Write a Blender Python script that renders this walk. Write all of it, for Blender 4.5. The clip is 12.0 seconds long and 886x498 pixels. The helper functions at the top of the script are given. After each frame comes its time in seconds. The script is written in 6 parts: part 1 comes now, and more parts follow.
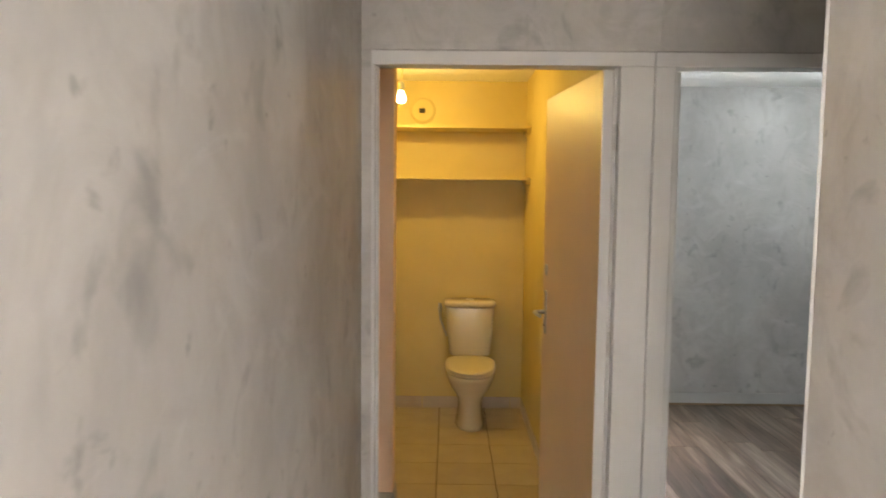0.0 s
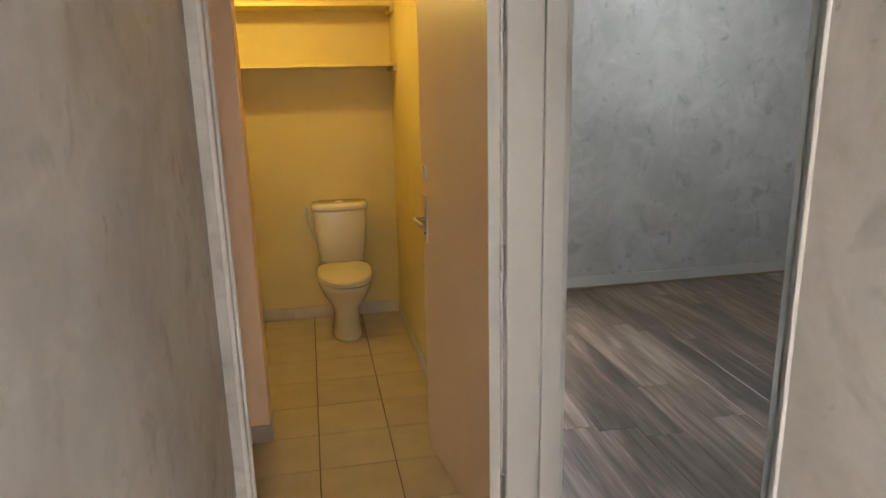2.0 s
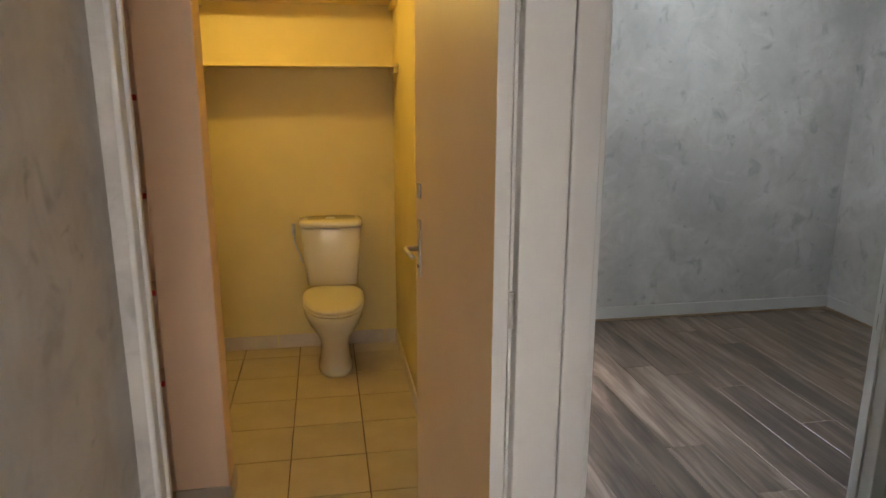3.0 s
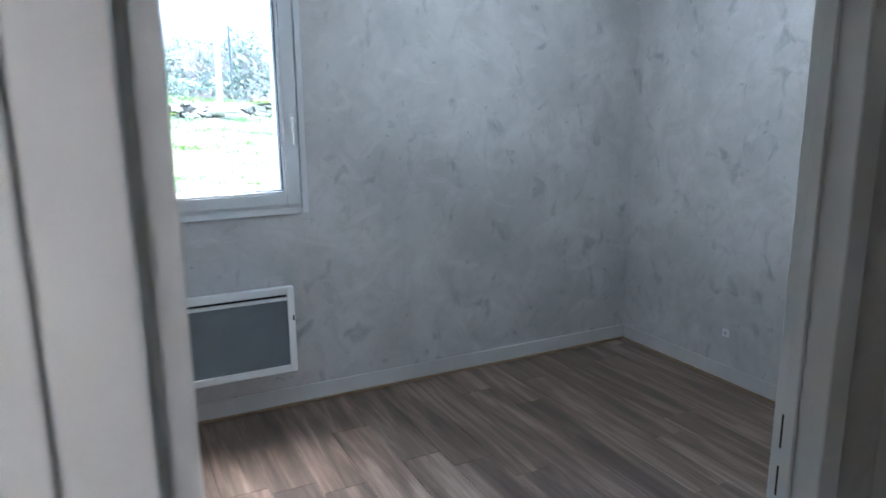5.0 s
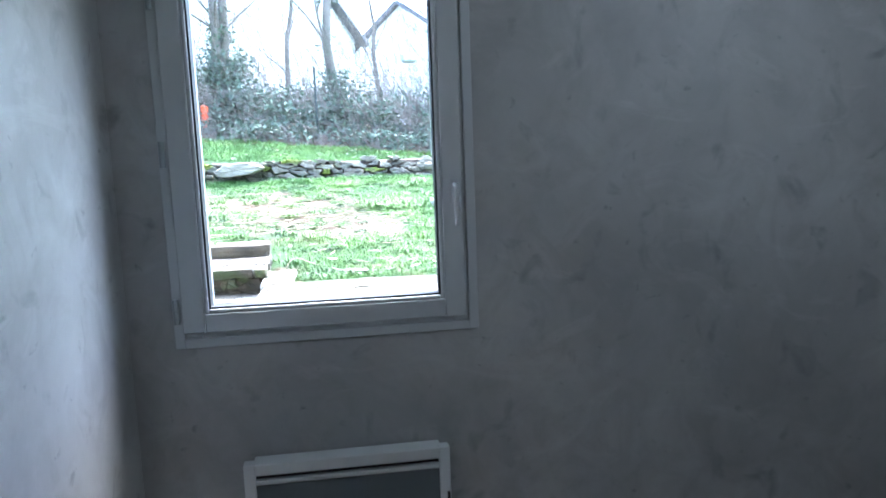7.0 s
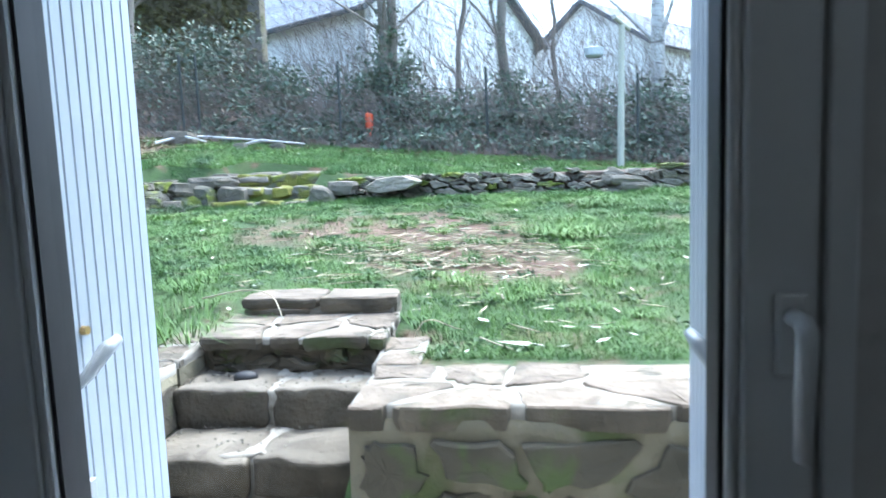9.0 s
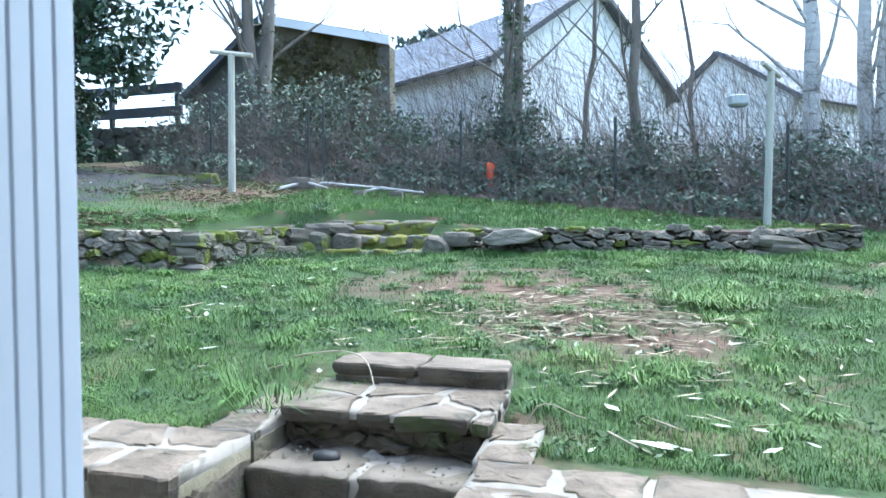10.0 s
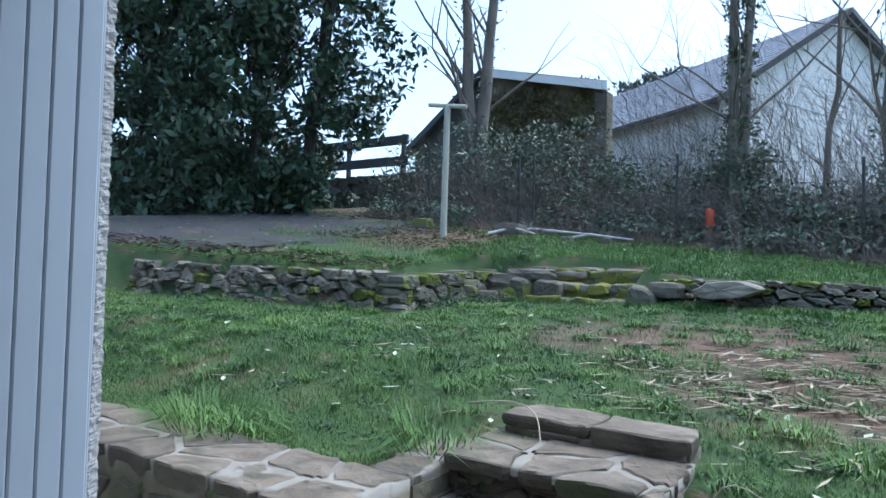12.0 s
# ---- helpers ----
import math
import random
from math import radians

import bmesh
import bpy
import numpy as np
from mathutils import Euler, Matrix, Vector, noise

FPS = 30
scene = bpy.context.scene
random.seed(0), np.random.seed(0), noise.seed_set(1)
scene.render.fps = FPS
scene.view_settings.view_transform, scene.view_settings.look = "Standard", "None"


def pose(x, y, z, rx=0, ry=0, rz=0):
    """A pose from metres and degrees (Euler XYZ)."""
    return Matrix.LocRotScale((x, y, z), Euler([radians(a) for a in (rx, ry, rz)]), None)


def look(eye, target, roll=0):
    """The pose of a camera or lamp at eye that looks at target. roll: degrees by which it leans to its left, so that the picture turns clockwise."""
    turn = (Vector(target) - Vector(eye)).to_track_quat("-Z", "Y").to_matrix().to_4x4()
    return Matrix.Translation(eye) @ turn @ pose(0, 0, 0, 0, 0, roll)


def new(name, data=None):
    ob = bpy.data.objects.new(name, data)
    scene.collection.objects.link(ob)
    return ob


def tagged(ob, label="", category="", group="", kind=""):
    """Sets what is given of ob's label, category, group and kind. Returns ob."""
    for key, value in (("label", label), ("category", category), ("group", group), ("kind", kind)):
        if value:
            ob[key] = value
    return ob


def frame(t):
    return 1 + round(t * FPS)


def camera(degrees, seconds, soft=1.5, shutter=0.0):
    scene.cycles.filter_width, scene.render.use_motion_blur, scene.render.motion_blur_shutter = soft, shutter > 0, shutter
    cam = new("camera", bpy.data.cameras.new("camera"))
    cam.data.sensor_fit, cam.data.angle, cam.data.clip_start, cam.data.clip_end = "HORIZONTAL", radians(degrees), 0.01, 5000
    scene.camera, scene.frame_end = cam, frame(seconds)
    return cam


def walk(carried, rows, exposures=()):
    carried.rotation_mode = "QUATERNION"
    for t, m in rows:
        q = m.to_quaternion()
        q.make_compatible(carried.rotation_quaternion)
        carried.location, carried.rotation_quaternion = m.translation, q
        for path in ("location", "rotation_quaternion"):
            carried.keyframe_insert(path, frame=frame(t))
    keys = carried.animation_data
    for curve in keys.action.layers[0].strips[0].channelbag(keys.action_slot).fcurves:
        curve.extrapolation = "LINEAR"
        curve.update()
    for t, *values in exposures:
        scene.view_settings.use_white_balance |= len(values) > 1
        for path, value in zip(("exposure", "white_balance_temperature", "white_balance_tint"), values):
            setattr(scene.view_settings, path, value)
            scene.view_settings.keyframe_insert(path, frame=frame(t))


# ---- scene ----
cam = camera(66.2, 12.0, shutter=0.3)
PATH = [
    (0, (0.463, 0.309, 1.598), (0.447, 2.303, 1.437), 0.6),
    (0.5, (0.486, 0.426, 1.638), (0.779, 2.384, 1.353), 1.85),
    (1, (0.385, 0.377, 1.613), (0.921, 2.267, 1.24), 1.34),
    (1.5, (0.362, 0.485, 1.641), (0.853, 2.372, 1.195), 1.0),
    (2, (0.464, 0.689, 1.633), (0.826, 2.593, 1.139), -1.3),
    (2.5, (0.558, 0.891, 1.605), (0.838, 2.815, 1.136), -1.0),
    (3, (0.609, 1.187, 1.594), (0.94, 3.104, 1.13), 0.1),
    (3.5, (0.67, 1.405, 1.541), (1.13, 3.303, 1.11), -0.6),
    (5.3, (1.329, 2.284, 1.527), (2.227, 4.023, 1.118), -0.4),
    (5.5, (1.394, 2.392, 1.518), (2.164, 4.199, 1.141), -1.8),
    (6, (1.553, 2.648, 1.552), (2.1, 4.542, 1.217), -2.3),
    (6.5, (1.692, 2.949, 1.547), (2.051, 4.898, 1.277), -1.85),
    (6.7, (1.711, 3.099, 1.55), (2.044, 5.053, 1.285), -1.95),
    (8.3, (1.82, 4.344, 1.599), (1.728, 6.326, 1.352), -1.9),
    (8.5, (1.807, 4.465, 1.605), (1.708, 6.446, 1.351), -1.7),
    (9, (1.826, 4.787, 1.623), (1.589, 6.76, 1.4), -2.2),
    (9.5, (1.822, 5.048, 1.626), (1.349, 6.987, 1.496), -1.3),
    (10, (1.751, 5.262, 1.63), (1.176, 7.177, 1.564), -0.3),
    (10.5, (1.769, 5.377, 1.636), (1.128, 7.271, 1.612), -0.8),
    (11, (1.823, 5.425, 1.635), (0.949, 7.223, 1.655), -0.4),
    (11.5, (1.864, 5.428, 1.627), (0.758, 7.095, 1.67), 0.6),
    (12, (1.881, 5.425, 1.637), (0.734, 7.062, 1.699), 1.5),
]
EXPOSURES = [(0.0, 5.85, 6900, 10), (0.5, 5.82, 6900, 10), (1.5, 5.8, 6900, 10), (2.5, 5.75, 6800, 10), (3.7, 5.65, 6500, 10), (5.3, 5.8, 5500, 8), (6.2, 5.2, 5500, 8), (6.7, 4.65, 5500, 8), (8.3, 3.25, 5600, 8), (9.0, 2.95, 5600, 6), (10.5, 2.2, 5600, 6), (12.0, 1.55, 5500, 8)]
walk(cam, [(t, look(eye, target, roll)) for t, eye, target, roll in PATH], EXPOSURES)
# ---- light ----
world = bpy.data.worlds.new("overcast_sky")
scene.world = world
world.use_nodes = True
wn, wl = world.node_tree.nodes, world.node_tree.links
wn.clear()
w_out = wn.new("ShaderNodeOutputWorld")
w_bg = wn.new("ShaderNodeBackground")
w_sky = wn.new("ShaderNodeTexSky")
w_sky.sky_type = "NISHITA"
w_sky.sun_disc = False
w_sky.sun_elevation = radians(66)
w_sky.sun_rotation = radians(30)
w_sky.air_density, w_sky.dust_density = 1.0, 3.0
w_hsv = wn.new("ShaderNodeHueSaturation")
w_hsv.inputs["Saturation"].default_value = 0.92
w_bg.inputs["Strength"].default_value = 0.15
wl.new(w_sky.outputs[0], w_hsv.inputs["Color"])
wl.new(w_hsv.outputs[0], w_bg.inputs["Color"])
wl.new(w_bg.outputs[0], w_out.inputs["Surface"])

sun = new("sun", bpy.data.lights.new("sun", "SUN"))
sun.data.energy, sun.data.angle, sun.data.color = 0.8, radians(50), (1.0, 0.98, 0.96)
sun.rotation_euler = (radians(24), 0, radians(150))


def lamp(name, kind, at, energy, colour, size=0.05):
    ob = new(name, bpy.data.lights.new(name, kind))
    ob.location, ob.data.energy, ob.data.color = at, energy, colour
    if kind == "POINT":
        ob.data.shadow_soft_size = size
    return ob


# added lamp in an unseen window behind the walk, to light the corridor
day = lamp("living_room_daylight", "AREA", (-3.12, -2.8, 1.35), 50, (0.92, 0.895, 0.94))
day.data.shape, day.data.size, day.data.size_y = "RECTANGLE", 1.6, 1.7
day.rotation_euler = (radians(90), 0, radians(-90))
lamp("toilet_bulb_light", "POINT", (0.166, 4.49, 2.175), 0.36, (1.0, 0.68, 0.18), 0.03)
lamp("bedroom_bulb_light", "POINT", (3.12, 4.4, 2.14), 0.40, (0.86, 0.95, 1.0), 0.03)


# ---- materials ----
def nodes_of(name):
    m = bpy.data.materials.new(name)
    m.use_nodes = True
    return m, m.node_tree.nodes, m.node_tree.links, m.node_tree.nodes["Principled BSDF"]


def ramp_node(n, l, source, stops):
    r = n.new("ShaderNodeValToRGB")
    e = r.color_ramp.elements
    while len(e) < len(stops):
        e.new(0.5)
    for k, (p, c) in enumerate(stops):
        e[k].position = p
        e[k].color = (*c, 1) if len(c) == 3 else c
    l.new(source, r.inputs[0])
    return r


def noise_node(n, l, scale, detail=5, stretch=(1, 1, 1), distortion=0.0, rough=0.55, coords="Object"):
    tc = n.new("ShaderNodeTexCoord")
    mp = n.new("ShaderNodeMapping")
    mp.inputs["Scale"].default_value = stretch
    l.new(tc.outputs[coords], mp.inputs["Vector"])
    t = n.new("ShaderNodeTexNoise")
    t.inputs["Scale"].default_value = scale
    t.inputs["Detail"].default_value = detail
    t.inputs["Roughness"].default_value = rough
    t.inputs["Distortion"].default_value = distortion
    l.new(mp.outputs[0], t.inputs["Vector"])
    return t


def mix_node(n, l, fac, a, b, blend="MIX"):
    m = n.new("ShaderNodeMix")
    m.data_type, m.blend_type = "RGBA", blend
    for sock, v in ((m.inputs[0], fac), (m.inputs[6], a), (m.inputs[7], b)):
        if isinstance(v, (float, int)):
            sock.default_value = v
        elif isinstance(v, tuple):
            sock.default_value = (*v, 1) if len(v) == 3 else v
        else:
            l.new(v, sock)
    return m.outputs[2]


def bump_node(n, l, bsdf, height, strength, distance):
    b = n.new("ShaderNodeBump")
    b.inputs["Strength"].default_value = strength
    b.inputs["Distance"].default_value = distance
    l.new(height, b.inputs["Height"])
    l.new(b.outputs[0], bsdf.inputs["Normal"])


def surface(name, c1, c2, scale=4.0, rough=0.6, bump=0.2, fine=60.0, depth=0.002, stretch=(1, 1, 1), metal=0.0,
            spots=None, spot_scale=5.0, spot_at=0.62, vary=0.0, island=False, distortion=0.4):
    """Two tones mixed by a coarse noise, a fine relief, and spots with a shape of their own."""
    m, n, l, b = nodes_of(name)
    coarse = noise_node(n, l, scale, 6, stretch, distortion)
    col = ramp_node(n, l, coarse.outputs[0], [(0.3, c1), (0.7, c2)]).outputs[0]
    if spots:
        sp = noise_node(n, l, spot_scale, 4, stretch, 0.8)
        mask = ramp_node(n, l, sp.outputs[0], [(spot_at, (0, 0, 0)), (spot_at + 0.12, (1, 1, 1))])
        col = mix_node(n, l, mask.outputs[0], col, spots)
    if vary:
        if island:
            rnd = n.new("ShaderNodeNewGeometry").outputs["Random Per Island"]
        else:
            rnd = n.new("ShaderNodeObjectInfo").outputs["Random"]
        hs = n.new("ShaderNodeHueSaturation")
        mr = n.new("ShaderNodeMapRange")
        mr.inputs["To Min"].default_value, mr.inputs["To Max"].default_value = 1 - vary, 1 + vary
        l.new(rnd, mr.inputs["Value"])
        l.new(mr.outputs[0], hs.inputs["Value"])
        l.new(col, hs.inputs["Color"])
        col = hs.outputs[0]
    l.new(col, b.inputs["Base Color"])
    b.inputs["Roughness"].default_value, b.inputs["Metallic"].default_value = rough, metal
    if bump:
        f = noise_node(n, l, fine, 4, stretch)
        bump_node(n, l, b, f.outputs[0], bump, depth)
    return m


def plaster_material():
    """Grey trowelled wall finish: pale clouds, soft smears and scattered dark smudges."""
    m, n, l, b = nodes_of("marbled_plaster")
    cloud = noise_node(n, l, 1.9, 7, (1, 1, 0.9), 0.5, 0.6)
    col = ramp_node(n, l, cloud.outputs[0], [(0.32, (0.395, 0.388, 0.382)), (0.5, (0.475, 0.468, 0.462)), (0.68, (0.565, 0.558, 0.551))]).outputs[0]
    smear = noise_node(n, l, 5.2, 6, (1, 1, 0.85), 1.4, 0.62)
    sm = ramp_node(n, l, smear.outputs[0], [(0.46, (0, 0, 0)), (0.72, (0.6, 0.6, 0.6))])
    col = mix_node(n, l, sm.outputs[0], col, (0.36, 0.348, 0.342))
    pale = noise_node(n, l, 3.6, 5, (0.7, 0.7, 1.2), 1.8, 0.6)
    pl = ramp_node(n, l, pale.outputs[0], [(0.56, (0, 0, 0)), (0.74, (0.55, 0.55, 0.55))])
    col = mix_node(n, l, pl.outputs[0], col, (0.60, 0.592, 0.585))
    smudge = noise_node(n, l, 7.5, 4, (1, 1, 0.9), 0.6, 0.5)
    mk = ramp_node(n, l, smudge.outputs[0], [(0.60, (0, 0, 0)), (0.73, (0.55, 0.55, 0.55))])
    col = mix_node(n, l, mk.outputs[0], col, (0.19, 0.19, 0.195))
    fleck = noise_node(n, l, 17, 3, (1, 1, 1), 0.4)
    fk = ramp_node(n, l, fleck.outputs[0], [(0.66, (0, 0, 0)), (0.76, (0.5, 0.5, 0.5))])
    col = mix_node(n, l, fk.outputs[0], col, (0.17, 0.17, 0.175))
    l.new(col, b.inputs["Base Color"])
    b.inputs["Roughness"].default_value = 0.5
    f = noise_node(n, l, 11, 6, (1, 1, 0.8), 1.0)
    bump_node(n, l, b, f.outputs[0], 0.22, 0.004)
    return m


def laminate_material():
    """Grey-brown wood print, grain along y, each board a little different."""
    m, n, l, b = nodes_of("laminate_board")
    info = n.new("ShaderNodeObjectInfo")
    tc = n.new("ShaderNodeTexCoord")
    off = n.new("ShaderNodeVectorMath")
    off.operation = "SCALE"
    off.inputs[0].default_value = (7.3, 3.1, 5.7)
    l.new(info.outputs["Random"], off.inputs["Scale"])
    add = n.new("ShaderNodeVectorMath")
    l.new(tc.outputs["Object"], add.inputs[0])
    l.new(off.outputs[0], add.inputs[1])
    mp = n.new("ShaderNodeMapping")
    mp.inputs["Scale"].default_value = (9, 0.9, 1)
    l.new(add.outputs[0], mp.inputs["Vector"])
    g1 = n.new("ShaderNodeTexNoise")
    g1.inputs["Scale"].default_value, g1.inputs["Detail"].default_value, g1.inputs["Distortion"].default_value = 1.6, 8, 0.7
    l.new(mp.outputs[0], g1.inputs["Vector"])
    col = ramp_node(n, l, g1.outputs[0], [(0.28, (0.070, 0.046, 0.033)), (0.5, (0.155, 0.108, 0.080)), (0.70, (0.30, 0.228, 0.178))]).outputs[0]
    mp2 = n.new("ShaderNodeMapping")
    mp2.inputs["Scale"].default_value = (70, 3, 1)
    l.new(add.outputs[0], mp2.inputs["Vector"])
    g2 = n.new("ShaderNodeTexNoise")
    g2.inputs["Scale"].default_value, g2.inputs["Detail"].default_value = 1.0, 5
    l.new(mp2.outputs[0], g2.inputs["Vector"])
    fine = ramp_node(n, l, g2.outputs[0], [(0.35, (0.7, 0.7, 0.7)), (0.65, (1.15, 1.15, 1.15))])
    col = mix_node(n, l, 0.8, col, fine.outputs[0], "MULTIPLY")
    hs = n.new("ShaderNodeHueSaturation")
    mr = n.new("ShaderNodeMapRange")
    mr.inputs["To Min"].default_value, mr.inputs["To Max"].default_value = 0.75, 1.25
    l.new(info.outputs["Random"], mr.inputs["Value"])
    l.new(mr.outputs[0], hs.inputs["Value"])
    l.new(col, hs.inputs["Color"])
    l.new(hs.outputs[0], b.inputs["Base Color"])
    b.inputs["Roughness"].default_value = 0.28
    bump_node(n, l, b, g2.outputs[0], 0.15, 0.001)
    return m


def glass_material():
    m, n, l, b = nodes_of("window_glass")
    n.remove(b)
    lw_ = n.new("ShaderNodeLayerWeight")
    lw_.inputs["Blend"].default_value = 0.5
    pw = n.new("ShaderNodeMath")
    pw.operation = "POWER"
    pw.inputs[1].default_value = 5.0
    l.new(lw_.outputs["Facing"], pw.inputs[0])
    fr = n.new("ShaderNodeMath")
    fr.operation = "MULTIPLY_ADD"
    fr.inputs[1].default_value, fr.inputs[2].default_value = 0.6, 0.03
    l.new(pw.outputs[0], fr.inputs[0])
    tr = n.new("ShaderNodeBsdfTransparent")
    tr.inputs[0].default_value = (0.96, 0.98, 0.97, 1)
    gl = n.new("ShaderNodeBsdfGlossy")
    gl.inputs["Roughness"].default_value = 0.0
    mx = n.new("ShaderNodeMixShader")
    l.new(fr.outputs[0], mx.inputs[0])
    l.new(tr.outputs[0], mx.inputs[1])
    l.new(gl.outputs[0], mx.inputs[2])
    l.new(mx.outputs[0], n["Material Output"].inputs["Surface"])
    return m


def glow_material(name, colour, strength):
    m, n, l, b = nodes_of(name)
    b.inputs["Base Color"].default_value = (*colour, 1)
    b.inputs["Emission Color"].default_value = (*colour, 1)
    b.inputs["Emission Strength"].default_value = strength
    return m


def ground_material():
    """Turf over brown earth, with a bare patch of straw-strewn soil and worn thin spots."""
    m, n, l, b = nodes_of("garden_ground")
    big = noise_node(n, l, 0.8, 6, (1, 1, 1), 0.5)
    turf = ramp_node(n, l, big.outputs[0], [(0.3, (0.022, 0.05, 0.012)), (0.55, (0.04, 0.078, 0.022)), (0.75, (0.075, 0.085, 0.034))]).outputs[0]
    fine = noise_node(n, l, 34, 5)
    tuft = ramp_node(n, l, fine.outputs[0], [(0.3, (0.45, 0.45, 0.45)), (0.7, (1.35, 1.35, 1.25))])
    turf = mix_node(n, l, 0.9, turf, tuft.outputs[0], "MULTIPLY")
    soil_n = noise_node(n, l, 12, 6, (1, 1, 1), 0.6)
    soil = ramp_node(n, l, soil_n.outputs[0], [(0.3, (0.075, 0.043, 0.028)), (0.6, (0.138, 0.083, 0.056)), (0.8, (0.235, 0.17, 0.122))]).outputs[0]
    tc = n.new("ShaderNodeTexCoord")

    def blot(cx, cy, sx, sy):
        mp = n.new("ShaderNodeMapping")
        mp.inputs["Location"].default_value = (-cx / sx, -cy / sy, 0)
        mp.inputs["Scale"].default_value = (1 / sx, 1 / sy, 0)
        l.new(tc.outputs["Object"], mp.inputs["Vector"])
        ln = n.new("ShaderNodeVectorMath")
        ln.operation = "LENGTH"
        l.new(mp.outputs[0], ln.inputs[0])
        return ln.outputs["Value"]

    near = n.new("ShaderNodeMath")
    near.operation = "MINIMUM"
    l.new(blot(0.7, 10.35, 1.5, 1.0), near.inputs[0])
    l.new(blot(1.5, 9.3, 0.75, 0.8), near.inputs[1])
    near2 = n.new("ShaderNodeMath")
    near2.operation = "MINIMUM"
    l.new(near.outputs[0], near2.inputs[0])
    l.new(blot(-4.6, 13.4, 2.3, 1.5), near2.inputs[1])
    near = n.new("ShaderNodeMath")
    near.operation = "MINIMUM"
    l.new(near2.outputs[0], near.inputs[0])
    l.new(blot(-1.0, 16.6, 9.0, 1.9), near.inputs[1])
    rag = noise_node(n, l, 2.3, 6, (1, 1, 1), 0.6)
    ad = n.new("ShaderNodeMath")
    ad.operation = "MULTIPLY_ADD"
    ad.inputs[1].default_value = 1.7
    l.new(rag.outputs[0], ad.inputs[0])
    l.new(near.outputs[0], ad.inputs[2])
    half = n.new("ShaderNodeMath")
    half.operation = "MULTIPLY"
    half.inputs[1].default_value = 0.5
    l.new(ad.outputs[0], half.inputs[0])
    patch = ramp_node(n, l, half.outputs[0], [(0.70, (1, 1, 1)), (0.98, (0, 0, 0))])
    thin = noise_node(n, l, 1.7, 5, (1, 1, 1), 0.9)
    bare = ramp_node(n, l, thin.outputs[0], [(0.53, (0, 0, 0)), (0.64, (0.85, 0.85, 0.85))])
    col = mix_node(n, l, bare.outputs[0], turf, soil)
    col = mix_node(n, l, patch.outputs[0], col, soil)
    l.new(col, b.inputs["Base Color"])
    b.inputs["Roughness"].default_value = 0.95
    bump_node(n, l, b, fine.outputs[0], 0.6, 0.02)
    return m


PLASTER = plaster_material()
CEILING = surface("ceiling_paint", (0.76, 0.76, 0.745), (0.80, 0.80, 0.79), 3, 0.8, 0.1)
FRAMEPAINT = surface("grey_frame_paint", (0.60, 0.605, 0.61), (0.67, 0.675, 0.68), 3, 0.4, 0.08, 40, 0.001)
WHITE = surface("white_gloss_paint", (0.70, 0.71, 0.71), (0.78, 0.78, 0.77), 3, 0.35, 0.08, 40, 0.001)
GREYDOOR = surface("door_paint", (0.561, 0.520, 0.459), (0.612, 0.568, 0.503), 2, 0.38, 0.08, 30, 0.001)
PVC = surface("white_pvc", (0.590, 0.607, 0.615), (0.640, 0.648, 0.656), 2, 0.3, 0.03, 40, 0.0005)
SHUTTER = surface("shutter_pvc", (0.374, 0.418, 0.471), (0.407, 0.452, 0.508), 2, 0.4, 0.05, 60, 0.0005)
RUBBER = surface("black_rubber", (0.012, 0.012, 0.014), (0.02, 0.02, 0.022), 10, 0.6, 0.05)
CREAM = surface("cream_wall_paint", (0.53, 0.43, 0.17), (0.58, 0.475, 0.20), 3, 0.6, 0.25, 40, 0.002)
PEACH = surface("peach_wall_paint", (0.78, 0.56, 0.40), (0.83, 0.61, 0.44), 3, 0.6, 0.2, 40, 0.002)
PEACHDOOR = surface("peach_door_paint", (0.64, 0.48, 0.32), (0.69, 0.525, 0.36), 2, 0.42, 0.08, 30, 0.001)
TILE = surface("cream_floor_tile", (0.400, 0.328, 0.210), (0.480, 0.406, 0.273), 5, 0.32, 0.06, 30, 0.001, vary=0.05)
GROUT = surface("brown_grout", (0.10, 0.065, 0.04), (0.16, 0.11, 0.07), 20, 0.9, 0.3)
SKIRTTILE = surface("skirting_tile", (0.42, 0.36, 0.30), (0.50, 0.44, 0.37), 6, 0.4, 0.05, vary=0.06)
CERAMIC = surface("cream_ceramic", (0.56, 0.51, 0.37), (0.61, 0.56, 0.41), 2, 0.12, 0.0)
PLASTIC = surface("cream_plastic", (0.60, 0.54, 0.36), (0.65, 0.59, 0.40), 2, 0.28, 0.0)
RED = surface("red_edge_band", (0.45, 0.015, 0.015), (0.55, 0.025, 0.02), 8, 0.4, 0.0)
STEEL = surface("brushed_steel", (0.48, 0.48, 0.47), (0.58, 0.58, 0.57), 30, 0.28, 0.05, 80, 0.0003, (1, 1, 6), 1.0)
GREYMETAL = surface("grey_cast_metal", (0.38, 0.41, 0.43), (0.48, 0.51, 0.53), 20, 0.45, 0.1, 80, 0.0004, metal=0.3)
BRASS = surface("brass", (0.45, 0.30, 0.12), (0.55, 0.38, 0.16), 20, 0.35, 0.0, metal=0.9)
SKIRTPAINT = surface("skirting_paint", (0.47, 0.468, 0.465), (0.53, 0.528, 0.525), 3, 0.45, 0.1, 40, 0.001)
DARK = surface("dark_void_paint", (0.012, 0.01, 0.009), (0.03, 0.026, 0.022), 10, 0.8, 0.0)
HEATGREY = surface("heater_grille_grey", (0.16, 0.185, 0.20), (0.19, 0.215, 0.235), 6, 0.5, 0.1, 200, 0.0005)
BEADWOOD = surface("oak_bead", (0.22, 0.15, 0.085), (0.30, 0.21, 0.12), 8, 0.5, 0.1, 60, 0.001, (1, 6, 1))
